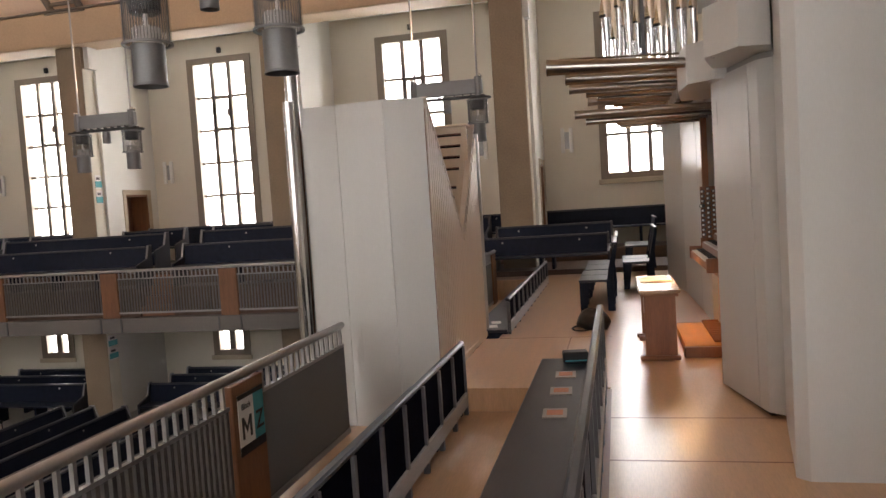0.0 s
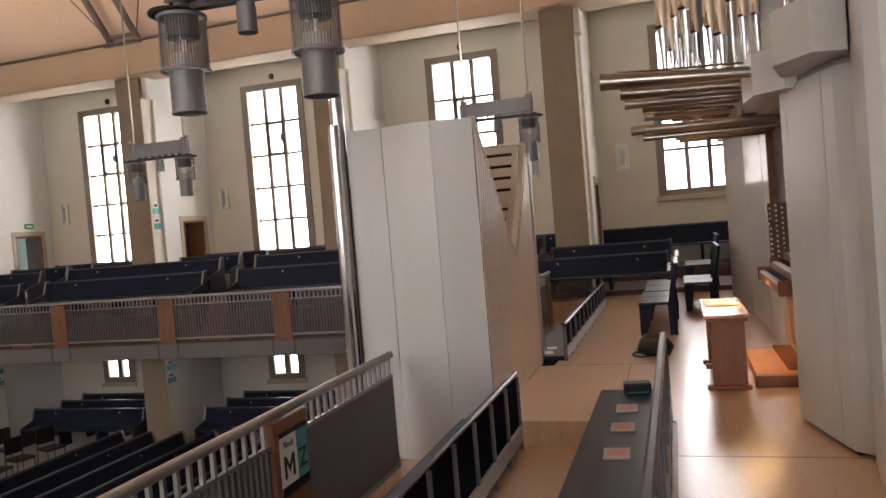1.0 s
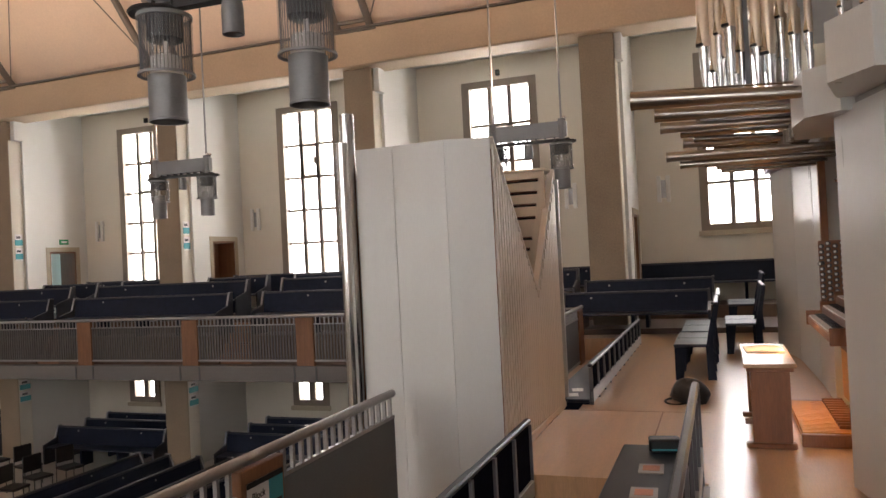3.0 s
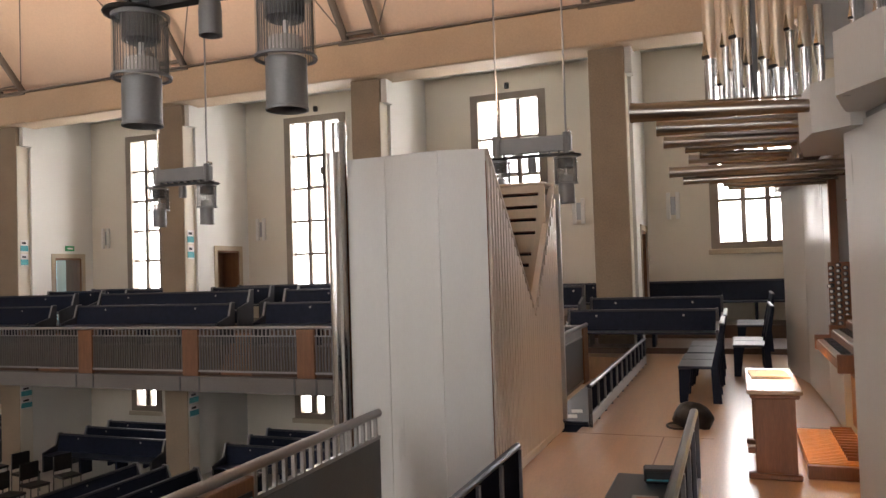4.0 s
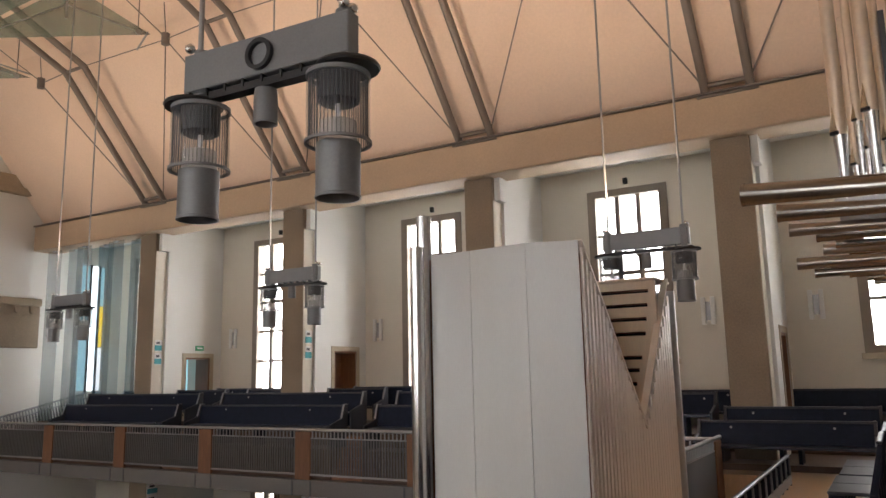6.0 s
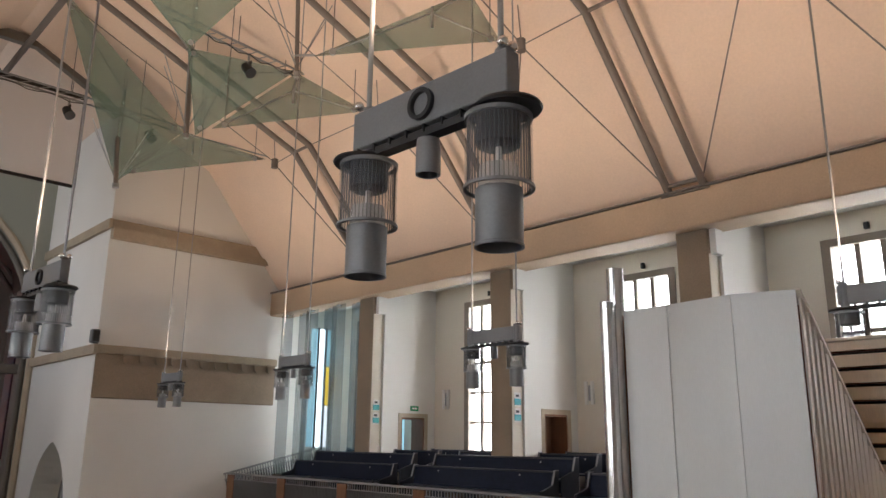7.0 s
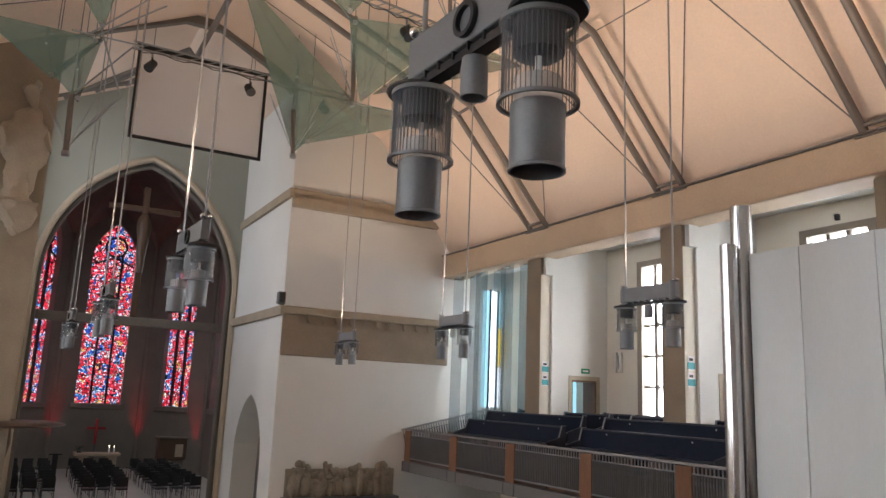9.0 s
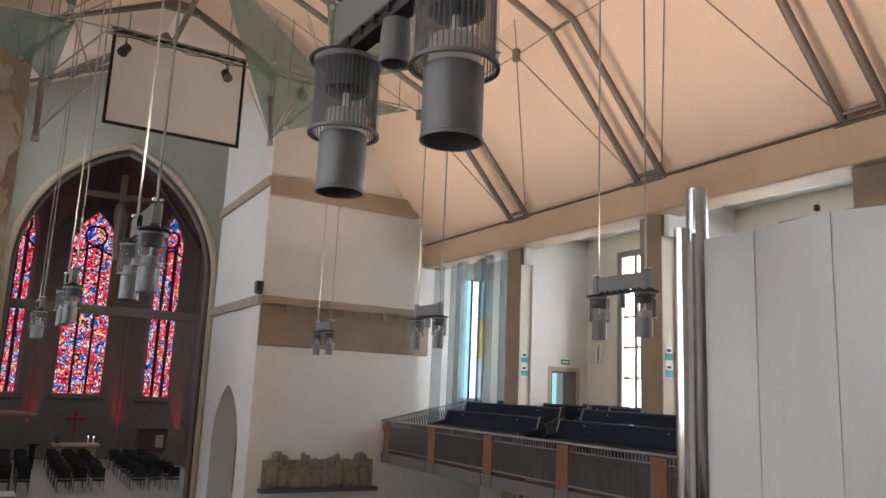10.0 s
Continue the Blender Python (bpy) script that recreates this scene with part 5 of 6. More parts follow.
for k, (tx, y, r) in enumerate(upper):
    zb = 2.545 + 0.045 * min(1, (y - 6.2) / 1.5)
    bm = rodded((tx, y, 2.63), (0.95, y + 0.02, zb), r, 24, r * 0.5, caps=False)
    rod(bm, (tx, y, 2.63), (tx + 0.02, y, 2.629), r + 0.003, 24, r + 0.002, caps=False)
    rod(bm, (tx + 0.03, y, 2.628), (0.95, y + 0.02, zb), r * 0.9, 24, r * 0.42, caps=False)
    part("trumpet", bm, (TIN, COPPERY)[k % 3 == 2], trum, "", True)
lower = [(-0.386, 7.4, 2.358, 0.042), (-0.284, 7.42, 2.285, 0.03), (-0.2, 7.75, 2.37, 0.036), (-0.1, 8.0, 2.33, 0.03), (-0.16, 8.3, 2.38, 0.034), (0.0, 8.55, 2.35, 0.028), (0.08, 8.8, 2.39, 0.028), (0.04, 9.05, 2.36, 0.026), (0.16, 9.3, 2.40, 0.024)]
for k, (tx, y, z, r) in enumerate(lower):
    bm = rodded((tx, y, z), (0.95, y, z - 0.01), r, 18, r * 0.5, caps=False)
    rod(bm, (tx, y, z), (tx + 0.015, y, z), r + 0.0025, 18, r + 0.0015, caps=False)
    rod(bm, (tx + 0.03, y, z), (0.95, y, z - 0.01), r * 0.88, 18, r * 0.42, caps=False)
    part("trumpet", bm, (COPPERY, TIN)[k % 2], trum, "", True)
part("stay_rod", rodded((-0.45, 6.45, 2.73), (0.8, 6.45, 2.665), 0.009, 8), TIN, trum)
part("bracket", boxed(0.78, 0.84, 7.35, 9.6, 2.40, 2.5, bevel=0.01), STEEL, trum, "grey bracket under the trumpets")
for k in range(10):
    part("boot", rodded((0.6, 6.75 + 0.3 * k, 2.46), (0.6, 6.75 + 0.3 * k, 2.6), 0.03, 10), COPPERY, trum, "", True)

# upright pipes above
rank = thing("upright_pipe_rank", "shining upright tin pipes with pointed mouths above the trumpets", "organ pipes")
rng = random.Random(5)
for x, y, r, f in ((-0.05, 7.7, 0.05, 0.52), (0.03, 8.2, 0.036, 0.40), (0.07, 7.75, 0.03, 0.62), (0.115, 8.15, 0.04, 0.5), (0.16, 7.7, 0.05, 0.66), (0.215, 8.2, 0.034, 0.36), (0.245, 7.8, 0.03, 0.46), (0.36, 7.6, 0.04, 0.44), (0.42, 8.1, 0.034, 0.62), (0.45, 7.6, 0.05, 0.36), (0.51, 8.15, 0.036, 0.54), (0.55, 7.65, 0.034, 0.66), (0.60, 8.1, 0.04, 0.42), (0.64, 7.6, 0.034, 0.5), (0.70, 8.0, 0.036, 0.6), (0.75, 7.6, 0.03, 0.5), (0.80, 8.0, 0.03, 0.45)):
    flue_pipe(rank, x, y, 2.78, 3.6 if x > 0.55 else 4.4, r, f, CHROME, 230, PEACH_MIRROR_TIN)
part("divider", boxed(0.27, 0.31, 7.75, 7.95, 2.78, 4.2), STEEL_DARK, rank, "dark upright divider")
part("toe_board", boxed(-0.12, 0.9, 7.4, 8.5, 2.74, 2.78, bevel=0.004), STEEL, rank)
rank2 = thing("small_pipe_rank", "cluster of slender tin pipes behind the stepped box", "organ pipes")
for k in range(12):
    flue_pipe(rank2, 0.86 + 0.035 * k, 6.7 + 0.12 * (k % 4), 3.0, 3.6, 0.022, 0.2, CHROME, 230)
part("toe_board", boxed(0.8, 1.35, 6.5, 7.1, 2.96, 3.0), BLACK, rank2)

# ---- console ----
con = thing("organ_console", "organ console with keyboards, black stop knobs and orange wood front", "organ console")
part("front_panel", boxed(1.02, 1.06, 6.7, 8.9, 0.12, 0.86, bevel=0.004), KEY_WOOD, con, "orange cherry panel under the keyboards")
for k, (x0, z) in enumerate(((0.72, 0.90), (0.84, 0.985), (0.96, 1.07))):
    d = part("key_frame", boxed(x0, x0 + 0.3, 7.05, 8.6, z - 0.06, z + 0.015, bevel=0.006), BENCH_WOOD, con, "red-brown keyboard frame")
    for j in range(40):
        y = 7.1 + 1.42 * j / 40
        part("key", boxed(x0 + 0.005, x0 + 0.14, y, y + 0.032, z + 0.0152, z + 0.028), PAPER, con)
    for j in range(39):
        if j % 7 in (0, 1, 3, 4, 5):
            y = 7.1 + 1.42 * (j + 1) / 40 - 0.01
            part("sharp", boxed(x0 + 0.05, x0 + 0.14, y, y + 0.018, z + 0.0285, z + 0.04), BLACK, con)
    for yy in (7.02, 8.6):
        part("cheek", boxed(x0 - 0.01, x0 + 0.3, yy, yy + 0.04, z - 0.07, z + 0.06, bevel=0.005), BENCH_WOOD, con)
part("stop_jamb", prism(bmesh.new(), [(0.85, 8.70), (1.22, 8.66), (1.22, 8.72), (0.86, 8.76)], 0.94, 1.60), BENCH_WOOD, con, "red-brown stop board")
for i in range(12):
    for j in range(5):
        x, z = 0.88 + j * 0.058, 0.975 + i * 0.052 + (0.026 if j % 2 else 0)
        out = 0.16 if (i, j) == (8, 0) else 0.06
        kn = part("stop_knob", rodded((x, 8.70, z), (x - out * 0.25, 8.70 - out, z), 0.02, 10), BLACK, con)
        part("knob_face", rodded((x - out * 0.25, 8.70 - out, z), (x - out * 0.27, 8.70 - out - 0.004, z), 0.013, 10), PAPER, kn, "white enamel knob face")
part("music_desk", boxed(1.25, 1.28, 7.1, 8.5, 1.25, 1.75, bevel=0.005), POST_WOOD, con)
part("niche_frame", boxed(0.90, 0.965, 8.86, 8.93, 1.1, 2.42), POST_WOOD, con, "tall brown frame of the recess")
part("niche_lamp", rodded((0.96, 8.3, 2.12), (1.2, 8.5, 2.16), 0.014, 8), CHROME, con, "thin chrome reading lamp")
ped = thing("pedalboard", "orange wooden pedalboard with long narrow keys", "pedalboard")
part("frame", boxed(0.52, 1.0, 7.36, 7.42, 0.0, 0.10, bevel=0.005), BENCH_WOOD, ped)
part("frame", boxed(0.52, 1.0, 8.72, 8.78, 0.0, 0.10, bevel=0.005), BENCH_WOOD, ped)
for k in range(27):
    y = 7.45 + 1.25 * k / 26
    part("pedal", boxed(0.53, 0.98, y - 0.012, y + 0.012, 0.07, 0.105, bevel=0.003), KEY_WOOD, ped)
for k in range(12):
    y = 7.5 + 0.1 * k
    part("sharp_pedal", boxed(0.8, 0.97, y - 0.01, y + 0.01, 0.12, 0.15, bevel=0.003), BENCH_WOOD, ped)
part("base", boxed(0.54, 0.98, 7.42, 8.72, 0.0, 0.03), KEY_WOOD, ped)
# Added board that keeps the lamp's mirror image off the glossy floor.
part("lamp_shield", boxed(0.9, 0.915, 7.05, 8.6, 0.70, 0.838), BENCH_WOOD, con)
console_lamp = area_lamp("console_lamp", 0.97, 7.9, 0.82, (0.72, 7.9, 0.0), 0.06, 1.2, 20, (1.0, 0.58, 0.22))
bench = thing("organ_bench", "reddish oak organ bench with solid ends on sledge feet", "bench", Matrix.Translation((0.315, 7.28, 0)))
part("top", boxed(-0.20, 0.185, -0.03, 1.24, 0.632, 0.665, bevel=0.008), BENCH_TOP, bench, "polished bench top")
part("top_moulding", boxed(-0.18, 0.165, -0.012, 1.22, 0.60, 0.632, bevel=0.008), BENCH_WOOD, bench)
for y in (0.0, 1.16):
    part("end_panel", boxed(-0.15, 0.135, y, y + 0.04, 0.045, 0.60, bevel=0.004), BENCH_WOOD, bench)
    part("foot", boxed(-0.205, 0.165, y - 0.02, y + 0.06, 0.0, 0.045, bevel=0.01), BENCH_WOOD, bench)
part("skirt", boxed(-0.13, -0.10, 0.04, 1.16, 0.3, 0.60), BENCH_WOOD, bench)
part("rear_skirt", boxed(0.10, 0.13, 0.04, 1.16, 0.3, 0.60), BENCH_WOOD, bench)
part("stretcher", boxed(-0.205, -0.151, -0.01, 0.05, 0.19, 0.235, bevel=0.005), BENCH_WOOD, bench)
sheet = thing("sheet_music", "white open sheet music lying on the organ bench", "sheet music", pose(0.30, 8.1, 0.665, 0, 0, 4))
part("page", extrude_y(bmesh.new(), [(-0.15, 0.001), (0.0, 0.006), (0.15, 0.001), (0.15, 0.014), (0.0, 0.022), (-0.15, 0.014)], -0.2, 0.2), PAPER, sheet)

# loose things on the loft
BOOK_GREY = material("worn_grey_cover", (0.34, 0.31, 0.29), 0.5, scale=8, vary=0.15, grain=60, bump=0)
for y in (5.64, 5.16, 4.62):
    bk = thing("hymn_booklet", "reddish printed booklet lying on the pew seat", "booklet", pose(-0.47, y, 0.26, 0, 0, 3), "booklets on the pew")
    part("cover", boxed(-0.075, 0.075, -0.1, 0.1, 0.0, 0.008, bevel=0.002), BOOK_GREY, bk)
    part("print", boxed(-0.05, 0.05, -0.05, 0.06, 0.0081, 0.0092), RED_CLOTH, bk)
pouch = thing("black_pouch", "small black case lying on the pew seat", "case", pose(-0.42, 6.08, 0.26, 0, 0, 8))
part("body", boxed(-0.1, 0.1, -0.06, 0.06, 0.0, 0.09, bevel=0.015), BLACK, pouch)
part("lid", boxed(-0.1, 0.1, -0.062, 0.062, 0.065, 0.092, bevel=0.01), BLACK, pouch)
part("label", boxed(-0.085, 0.085, -0.065, -0.0625, 0.02, 0.03), TEAL, pouch)
for y in (9.1, 9.4):
    bk = thing("paper_leaflet", "white leaflet lying on the dark pew seat", "leaflet", pose(-1.6, y, 0.05, 0, 0, 12), "leaflets")
    part("sheet", boxed(-0.06, 0.06, -0.09, 0.09, 0.0, 0.004), PAPER, bk)
pack = thing("backpack", "black fabric backpack lying on the loft floor", "backpack", pose(-0.38, 9.15, -0.004, 0, 0, 15))
bm = bmesh.new()
bmesh.ops.create_uvsphere(bm, u_segments=20, v_segments=12, radius=1.0, matrix=Matrix.Translation((0, 0, 0.07)) @ Matrix.Diagonal((0.19, 0.25, 0.15, 1)))
for v in bm.verts:
    v.co.z = max(0.0, v.co.z)
    v.co += noise.noise_vector(v.co * 9) * 0.05
    v.co.z = max(0.0, v.co.z)
part("body", bm, BLACK, pack, "", True)
bm = lathe(bmesh.new(), [(0.085, 0.0), (0.1, 0.012), (0.115, 0.0), (0.1, -0.012), (0.085, 0.0)], 20, pose(-0.17, -0.08, 0.016, 8, 0, 0))
part("strap", bm, BLACK, pack, "", True)
part("pocket", boxed(-0.1, 0.08, -0.22, -0.15, 0.01, 0.1, bevel=0.02), BLACK, pack)


def writing(parent, text, x, y, z, size, m, mat):
    """Letters as a flat mesh, x to the right and z up before m."""
    cu = bpy.data.curves.new("letters", "FONT")
    cu.body, cu.size, cu.extrude, cu.align_x = text, size, 0.0008, "CENTER"
    cu.offset = size * 0.008
    tmp = bpy.data.objects.new("letters", cu)
    scene.collection.objects.link(tmp)
    me = bpy.data.meshes.new_from_object(tmp.evaluated_get(bpy.context.evaluated_depsgraph_get()))
    bpy.data.objects.remove(tmp)
    me.transform(m @ pose(x, y, z, 90, 0, 0))
    me.materials.clear()
    me.materials.append(mat)
    ob = new("letters", me)
    ob.parent = parent
    return ob


# poster on the oak post: local x runs along the rail towards -y, local y points away from the walkway
pm = pose(-2.405, 4.40, 0.06, 0, 0, 90)
post = thing("block_poster", "paper sign lettered Block M Z on the oak post", "sign", pm)
part("sheet", boxed(-0.17, 0.03, -0.004, 0.0, 0.03, 0.42), PAPER, post)
part("teal_half", boxed(0.03, 0.17, -0.005, 0.0, 0.09, 0.42), TEAL, post)
part("dark_band", boxed(-0.17, 0.17, -0.006, 0.0, 0.03, 0.09), BLACK, post)
part("dark_band", boxed(-0.17, 0.17, -0.006, 0.0, 0.39, 0.42), BLACK, post)
writing(post, "Block", -0.07, -0.006, 0.32, 0.055, Matrix.Identity(4), BLACK)
bm = bmesh.new()
for outline in ([(-0.135, 0.13), (-0.107, 0.13), (-0.107, 0.27), (-0.135, 0.27)], [(-0.033, 0.13), (-0.005, 0.13), (-0.005, 0.27), (-0.033, 0.27)],
                [(-0.107, 0.225), (-0.107, 0.27), (-0.07, 0.205), (-0.07, 0.16)], [(-0.07, 0.16), (-0.07, 0.205), (-0.033, 0.27), (-0.033, 0.225)]):
    extrude_y(bm, outline, -0.0055, -0.0035)
part("letter_m", bm, BLACK, post)
writing(post, "Z", 0.10, -0.007, 0.15, 0.17, Matrix.Identity(4), BLACK)


def notice(x, y, z, yaw, w=0.28, h=0.32):
    ob = thing("block_notice", "small white and teal paper notice fixed to the pier", "notice", pose(x, y, z, 0, 0, yaw), "pier notices")
    part("sheet", boxed(-w / 2, w / 2, -0.008, 0.0, 0, h), PAPER, ob)
    part("teal_band", boxed(-w / 2, w / 2, -0.011, -0.0005, h * 0.1, h * 0.55), TEAL, ob)
    part("bar", boxed(-w * 0.3, w * 0.2, -0.012, -0.0, h * 0.66, h * 0.84), BLACK, ob)
    return ob


for x in PIERS[:3]:
    for z in (2.5, 2.12):
        notice(x + 0.724, 16.4, z, 90, 0.24, 0.34)
    for z in (-1.45, -1.77):
        notice(x + 0.724, 16.4, z, 90, 0.34, 0.30)
notice(-2.5, 14.6, 0.15, 90, 0.2, 0.3)
for x in PIERS[:1]:
    ex = thing("exit_sign", "small green exit sign above the doorway", "exit sign", pose(x + 0.80, 17.85, 2.55, 0, 0, 90))
    part("plate", boxed(-0.16, 0.16, -0.02, 0.0, 0, 0.15, bevel=0.003), GREEN_SIGN, ex)
    part("pictogram_bar", boxed(-0.1, 0.1, -0.024, -0.019, 0.05, 0.1), PAPER, ex)


def sconce(x, z):
    ob = thing("wall_sconce", "pair of slim upright white wall lamps", "wall lamp", Matrix.Translation((x, WALL_N, z)), "wall sconces")
    for dx in (-0.1, 0.1):
        part("tube", boxed(dx - 0.045, dx + 0.045, -0.09, -0.02, -0.3, 0.3, bevel=0.01), PLASTER_WHITE, ob)
    part("back_plate", boxed(-0.1, 0.1, -0.02, 0.0, -0.2, 0.2), STEEL, ob)
    return ob


for x in (-17.5, -12.0, -3.26, -1.15):
    sconce(x, 2.92)
for x in (-4.9, -10.2, -15.6, -0.1):
    dt = thing("ceiling_spot", "tiny dark spotlight high on the plaster wall", "spotlight", Matrix.Translation((x, WALL_N, 6.06)), "small wall spots")
    part("body", boxed(-0.05, 0.05, -0.09, 0.0, -0.07, 0.07, bevel=0.01), BLACK, dt)

# door leaves and linings in the fins
for i, x in enumerate(PIERS):
    bm = bmesh.new()
    box(bm, x + 0.21, x + 0.775, 17.352, 17.4, 0.4, 2.348)
    box(bm, x + 0.21, x + 0.775, 18.25, 18.298, 0.4, 2.348)
    box(bm, x + 0.21, x + 0.775, 17.4, 18.25, 2.3, 2.348)
    structure("trim_lining_%d" % (i + 1), bm, POST_WOOD, "brown wooden lining of the doorway")
    if i:
        dr = thing("door_%d" % i, "closed brown wooden door in the fin wall", "door", None, "", "structure")
        part("leaf", boxed(x + 0.25, x + 0.29, 17.4, 18.25, 0.4, 2.3), POST_WOOD, dr)
        part("door_handle", rodded((x + 0.29, 17.48, 1.35), (x + 0.35, 17.48, 1.35), 0.015, 8), CHROME, dr)
# Glowing sheet stands in for the daylit stair beyond the doorway.
bm = bmesh.new()
bm.faces.new([bm.verts.new(p) for p in ((-19.4, 17.2, 0.3), (-19.4, 18.6, 0.3), (-19.4, 18.6, 2.6), (-19.4, 17.2, 2.6))])
structure("backdrop_stair", bm, DAY_TEAL, "blue daylight of the glass stair seen through the doorway")

# glass stair enclosure between the last pier and the gable
tower = thing("glass_enclosure", "blue-green glass screen panes between pier and gable wall", "glass screen")
for k in range(6):
    x = -23.6 + 0.78 * k
    y = 16.3 + (0.22 if k % 2 else 0.0)
    part("pane", boxed(x, x + 0.72, y, y + 0.015, 0.1, 5.95 + 0.1 * (k % 2)), TOWER_GLASS, tower)
    part("clamp", boxed(x + 0.28, x + 0.44, y - 0.05, y + 0.06, 5.9, 6.12), STEEL, tower, "steel clamp at the top of the pane")
# Solid wall behind; the panes glow themselves in place of daylight.
tint = thing("window_tinted", "tall narrow window with white, teal and yellow glass beside the gallery", "window", Matrix.Translation((GABLE, 17.75, 0)), "", "structure")
part("pane", boxed(0.02, 0.03, 0.0, 0.28, 1.4, 5.7), DAY_TEAL, tint, "pale teal glass")
part("pane", boxed(0.02, 0.03, 0.36, 0.62, 1.4, 5.7), glow("white_glass", (0.85, 0.97, 1.0), 2.2), tint, "white glass")
part("pane", boxed(0.02, 0.03, 0.70, 0.86, 2.9, 4.3), glow("yellow_glass", (1.0, 0.72, 0.05), 1.1), tint, "yellow glass")
part("pane", boxed(0.02, 0.03, 0.70, 0.86, 4.34, 5.7), DAY_TEAL, tint)
part("pane", boxed(0.02, 0.03, 0.70, 0.86, 1.4, 2.86), glow("white_glass_low", (0.9, 0.97, 1.0), 1.6), tint)
part("frame", boxed(0.01, 0.06, 0.28, 0.36, 1.3, 5.75), STEEL_DARK, tint)
part("frame", boxed(0.01, 0.06, 0.62, 0.70, 1.3, 5.75), STEEL_DARK, tint)

# ---- gable wall: carved relief, loudspeaker ----
rel = thing("carved_relief", "long carved stone relief with clustered rounded forms on a shelf", "stone relief")
bm = boxed(GABLE, GABLE + 0.12, 10.6, 14.35, -1.6, -0.75)
rng = random.Random(3)
for k in range(26):
    y = 10.75 + 3.45 * (k + 0.5) / 26 + rng.uniform(-0.06, 0.06)
    h = 0.75 + 0.3 * rng.random() + 0.12 * math.sin(k * 0.9)
    w = rng.uniform(0.11, 0.19)
    x = GABLE + rng.uniform(0.12, 0.26)
    lumps = [((x, y, -1.6 + h * 0.38), (0.14, w, h * 0.42)), ((x + 0.02, y + rng.uniform(-0.06, 0.06), -1.6 + h * 0.9), (0.1, rng.uniform(0.08, 0.12), rng.uniform(0.1, 0.14))), ((x + 0.08, y + rng.uniform(-0.1, 0.1), -1.6 + h * rng.uniform(0.45, 0.7)), (0.07, 0.14, 0.06))]
    for c, sc in lumps:
        r = bmesh.ops.create_uvsphere(bm, u_segments=12, v_segments=9, radius=1, matrix=Matrix.Translation(c) @ Matrix.Diagonal((*sc, 1)))
        for v in r["verts"]:
            v.co += noise.noise_vector(v.co * 4) * 0.07 + noise.noise_vector(v.co * 13) * 0.025
            v.co.z = max(v.co.z, -1.6)
rel_mesh = part("relief", bm, STONE_FIG, rel, "", True)
part("shelf", boxed(GABLE, GABLE + 0.42, 10.5, 14.45, -1.72, -1.602, bevel=0.02), STEEL_DARK, rel, "dark stone shelf")
sp = thing("loudspeaker", "small dark loudspeaker on the corner of the stone band", "loudspeaker", Matrix.Translation((GABLE + 0.1, CH_N - 0.1, 4.41)))
part("cabinet", boxed(-0.12, 0.12, -0.14, 0.1, 0.02, 0.42, bevel=0.02), STEEL_DARK, sp)
part("grille", boxed(0.121, 0.13, -0.1, 0.07, 0.06, 0.38), BLACK, sp)
part("base", boxed(-0.08, 0.08, -0.08, 0.08, 0.0, 0.02), BLACK, sp)

# weathered stone figure on the far corner, a plain shape
stat = thing("stone_figure", "tall worn sandstone figure on the corner of the chancel wall", "statue")
bm = bmesh.new()
prof = [(0.0, 4.2), (0.25, 4.4), (0.55, 4.9), (0.6, 5.1), (0.42, 5.2), (0.5, 5.8), (0.55, 6.6), (0.6, 7.2), (0.45, 7.7), (0.2, 7.95), (0.26, 8.2), (0.24, 8.5), (0.1, 8.7), (0.0, 8.72)]
lathe(bm, [(r * 0.9 + 0.08 * math.sin(z * 3), z + 1.4) if 0 < r else (r, z + 1.4) for r, z in [(a + (c - a) * k / 4, b + (d - b) * k / 4) for (a, b), (c, d) in zip(prof, prof[1:]) for k in range(4)]], 24, Matrix.Translation((GABLE + 0.35, 2.15, 0)))
rod(bm, (GABLE + 0.5, 2.5, 8.8), (GABLE + 0.7, 2.85, 8.0), 0.14, 10, 0.09)
for v in bm.verts:
    v.co += noise.noise_vector(v.co * 2.2) * 0.2 + noise.noise_vector(v.co * 7) * 0.07
statue_mesh = part("figure", bm, STONE_PALE, stat, "", True)

# ---- chancel furniture ----
alt = thing("altar_table", "pale stone altar table in the apse", "altar", Matrix.Translation((-44.0, 6.95, FLOOR_CH)))
part("table_top", boxed(-0.5, 0.5, -1.1, 1.1, 0.85, 1.0, bevel=0.02), STONE_PALE, alt)
for y in (-0.7, 0.7):
    part("support", boxed(-0.3, 0.3, y - 0.25, y + 0.25, 0, 0.85, bevel=0.02), STONE_PALE, alt)
for y in (7.5, 7.75):
    cd = thing("candle", "white candle with a small flame on the altar", "candle", Matrix.Translation((-43.9, y, FLOOR_CH + 1.0)), "altar candles")
    part("wax", rodded((0, 0, 0), (0, 0, 0.28), 0.035, 10), PAPER, cd)
    part("flame", rodded((0, 0, 0.285), (0, 0, 0.38), 0.025, 8, 0.002), glow("candle_flame", (1, 0.8, 0.45), 6), cd)
pl = thing("flower_bowl", "dark green plant arrangement on the altar", "plant", Matrix.Translation((-43.9, 6.1, FLOOR_CH + 1.0)))
part("bowl", lathe(bmesh.new(), [(0.0, 0.0), (0.1, 0.0), (0.17, 0.12), (0.15, 0.12), (0.0, 0.06)], 16), STEEL_DARK, pl)
bm = bmesh.new()
for k in range(40):
    a, rr = rng.random() * 6.28, rng.random() * 0.2
    c = Vector((rr * math.cos(a), rr * math.sin(a), 0.12 + 0.2 * rng.random()))
    v = [bm.verts.new(c + Vector((rng.uniform(-0.08, 0.08), rng.uniform(-0.08, 0.08), rng.uniform(-0.05, 0.08)))) for _ in range(3)]
    bm.faces.new(v)
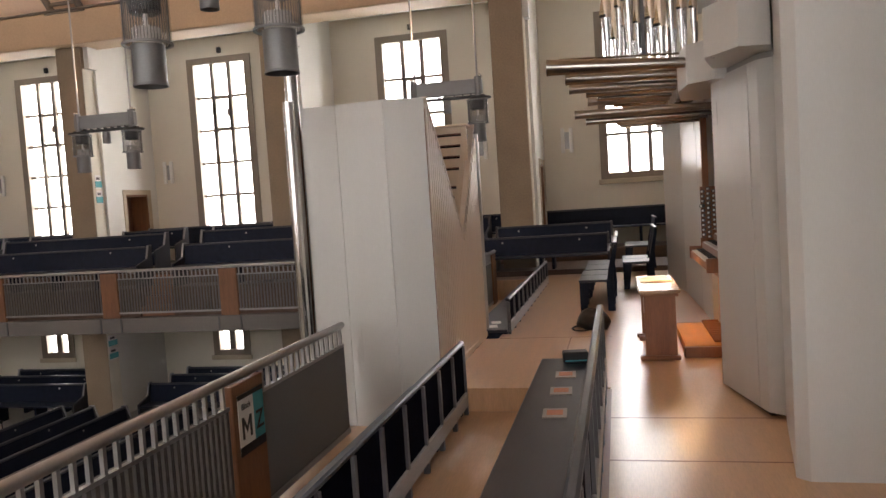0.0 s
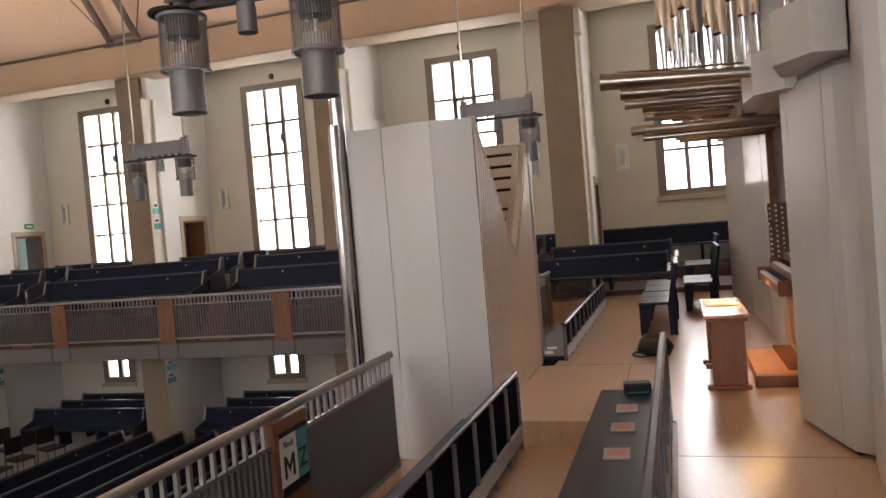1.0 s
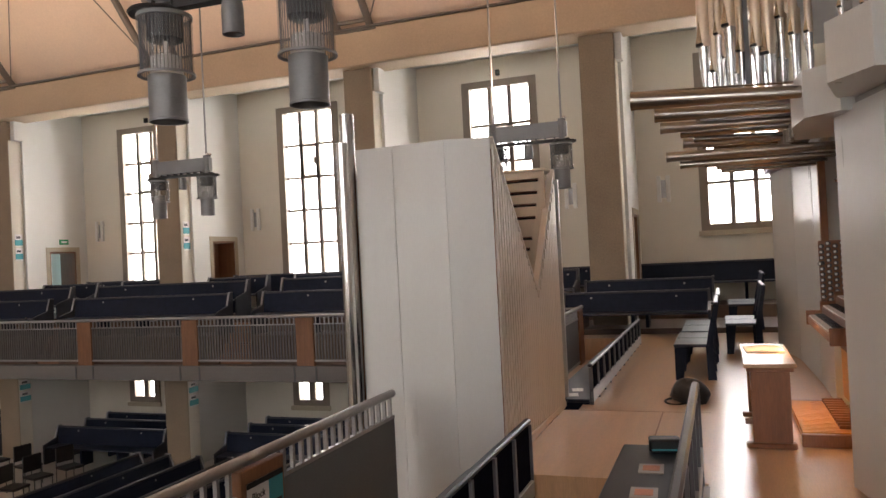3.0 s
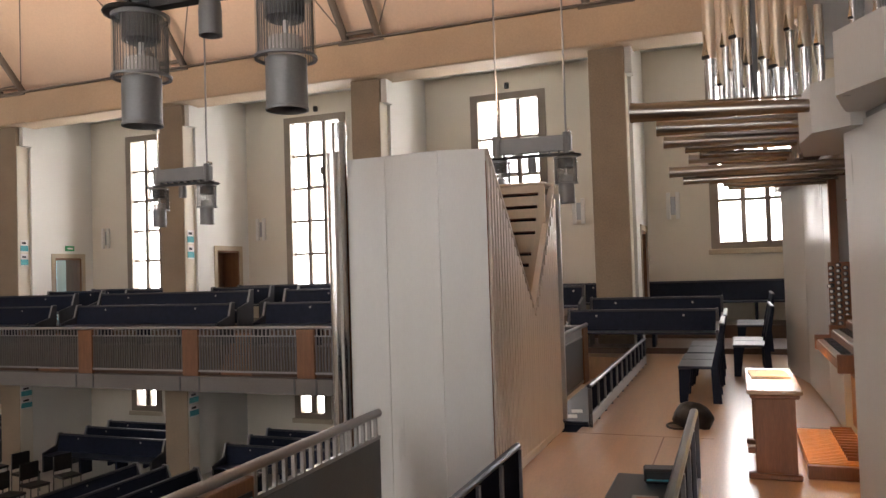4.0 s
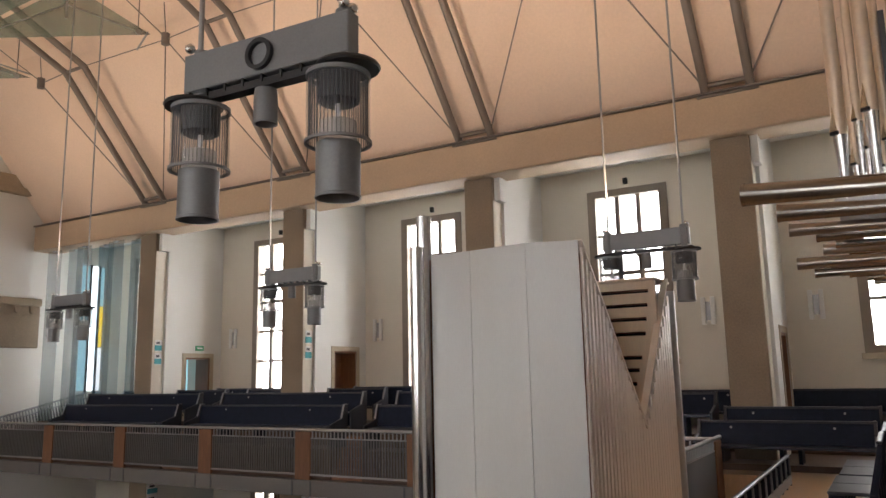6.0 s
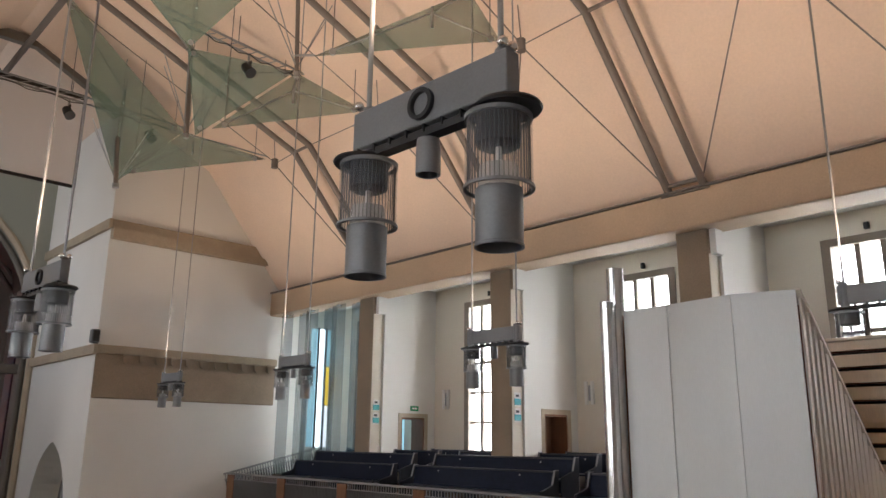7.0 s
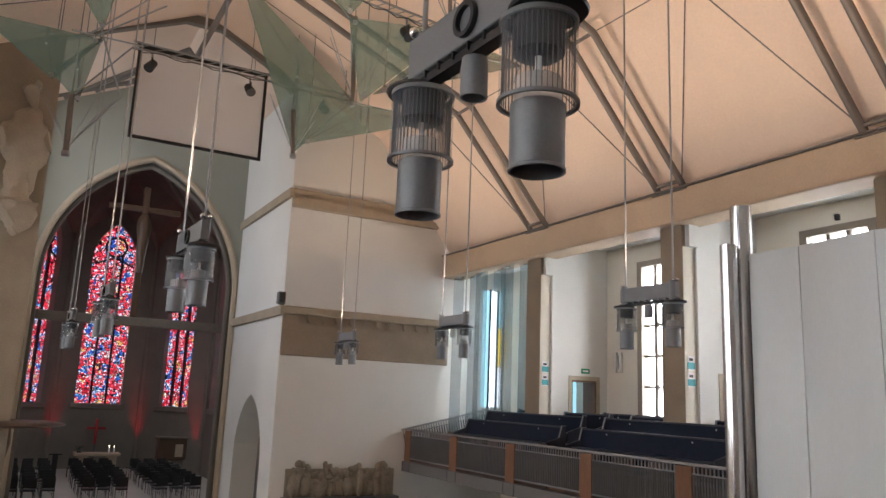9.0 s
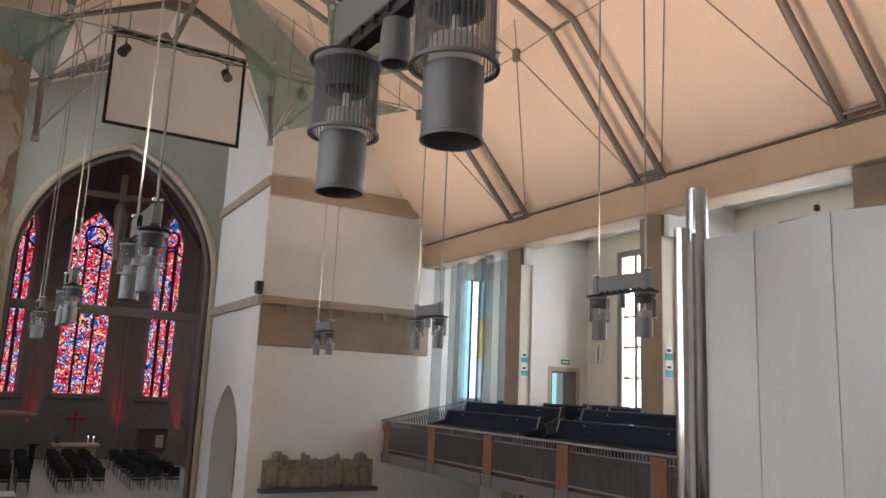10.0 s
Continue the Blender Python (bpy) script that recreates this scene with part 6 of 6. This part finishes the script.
part("leaves", bm, material("dark_leaves", (0.03, 0.06, 0.02), 0.6), pl)
cr = thing("red_cross", "dark red wooden cross on the apse wall", "cross", Matrix.Translation((-45.4, 6.9, -1.7)))
part("upright", boxed(0, 0.1, -0.07, 0.07, 0.2, 1.5, bevel=0.01), RED_PAINT, cr)
part("crossbar", boxed(0.005, 0.095, -0.48, 0.48, 0.95, 1.08, bevel=0.01), RED_PAINT, cr)
part("stem", boxed(0.02, 0.08, -0.04, 0.04, FLOOR_CH + 1.7, 0.2), STEEL_DARK, cr)
cab = thing("sacrament_cabinet", "dark carved cabinet with a pale niche in the apse", "cabinet", Matrix.Translation((-43.6, 10.6, FLOOR_CH)))
part("body", boxed(-0.4, 0.4, -0.75, 0.75, 0.7, 1.8, bevel=0.02), TIER_WOOD, cab)
part("niche", boxed(0.401, 0.42, 0.1, 0.5, 0.85, 1.5), STONE_PALE, cab)
part("base", boxed(-0.3, 0.3, -0.7, 0.7, 0, 0.7), STONE_GREY, cab)
part("cornice", boxed(-0.5, 0.5, -0.85, 0.85, 1.8, 1.88, bevel=0.02), STONE_GREY, cab)
lec = thing("lectern", "slim black lectern in the chancel", "lectern", Matrix.Translation((-41.5, 4.9, FLOOR_CH)))
part("pillar", boxed(-0.12, 0.12, -0.12, 0.12, 0, 1.1), BLACK, lec)
part("desk", boxed(-0.22, 0.22, -0.28, 0.28, 1.1, 1.16), BLACK, lec)
can = thing("pulpit_canopy", "round dark brown wooden sounding board edge", "canopy", Matrix.Translation((-24.3, 3.0, 0.46)))
part("disc", lathe(bmesh.new(), [(0.0, 0.1), (0.9, 0.09), (1.15, 0.04), (1.2, 0.0), (1.1, -0.04), (0.5, -0.1), (0, -0.1)], 32), TIER_WOOD, can, "", True)
part("bracket", boxed(-0.2, 0.2, -2.0, -0.4, -0.06, 0.06), TIER_WOOD, can)
part("post", lathe(bmesh.new(), [(0.0, GROUND - 0.46), (0.4, GROUND - 0.46), (0.26, GROUND - 0.2), (0.2, -1.2), (0.34, -0.5), (0.3, -0.1), (0.0, -0.1)], 12, Matrix.Translation((0, -0.45, 0))), TIER_WOOD, can, "turned dark wooden post", True)


def chair(x, y, z, yaw):
    ob = thing("stacking_chair", "black upholstered stacking chair with dark steel legs", "chair", pose(x, y, z, 0, 0, yaw), "chancel chairs")
    part("seat", boxed(-0.23, 0.23, -0.23, 0.23, 0.42, 0.48, bevel=0.015), BLACK, ob)
    part("backrest", boxed(-0.22, 0.22, 0.2, 0.24, 0.55, 0.92, bevel=0.015), BLACK, ob)
    for sx in (-1, 1):
        part("leg", rodded((sx * 0.21, -0.2, 0), (sx * 0.21, -0.2, 0.42), 0.013, 6), STEEL_DARK, ob)
        part("leg", rodded((sx * 0.21, 0.24, 0), (sx * 0.21, 0.21, 0.9), 0.013, 6), STEEL_DARK, ob)
    return ob


src = chair(-33.4, 4.4, FLOOR_CH, -90)
for r in range(9):
    for y in (3.1, 3.75, 4.4, 5.75, 6.4, 7.05, 8.5, 9.15, 9.8):
        if r == 0 and y == 4.4:
            continue
        copy_thing(src, pose(-33.4 - r * 1.05 + rng.uniform(-0.1, 0.1), y + rng.uniform(-0.05, 0.05), FLOOR_CH, 0, 0, -90 + rng.uniform(-7, 7)))
for x, y, yaw in ((-14.6, 14.5, 75), (-14.7, 13.7, 80), (-14.5, 12.9, 95), (-14.8, 12.1, 85), (-15.8, 14.4, 80), (-15.9, 13.5, 100), (-15.7, 12.6, 90), (-17.1, 14.6, 85), (-17.2, 13.6, 95)):
    copy_thing(src, pose(x, y, GROUND, 0, 0, yaw))
table = thing("green_covered_table", "small table with a green cloth and white top", "table", Matrix.Translation((-29.4, 3.45, GROUND)))
part("cloth", boxed(-0.5, 0.5, -0.6, 0.6, 0.0, 0.95, bevel=0.03), material("green_cloth", (0.03, 0.2, 0.13), 0.8), table)
part("top", boxed(-0.52, 0.52, -0.62, 0.62, 0.951, 0.99), WHITE_PAINT, table)

# light in the chancel: red uplights between the windows, two added fill lamps without openings
for x, y in ((-45.6, 4.75), (-45.6, 8.95), (-42.6, 2.3), (-42.6, 11.4)):
    spot_lamp("red_uplight", (x + 0.28, y, FLOOR_CH + 0.25), (x - 0.2, y, 0.3), 420, (1.0, 0.012, 0.03), 24, 0.9, 0.05)
    up = thing("floor_uplight", "small black floor uplight glowing red", "uplight", Matrix.Translation((x + 0.35, y, FLOOR_CH)), "red uplights")
    part("can", lathe(bmesh.new(), [(0.0, 0.0), (0.09, 0.0), (0.09, 0.2), (0.075, 0.2), (0.07, 0.1), (0.0, 0.1)], 14), BLACK, up, "", True)
# Fill lamps added to brighten the chancel; the walls have no opening there.
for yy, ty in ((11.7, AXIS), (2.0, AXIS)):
    area_lamp("chancel_fill", -36.5, yy, 5.5, (-36.5, ty, 1.5), 6.0, 5.0, 220, (0.95, 0.98, 0.92))
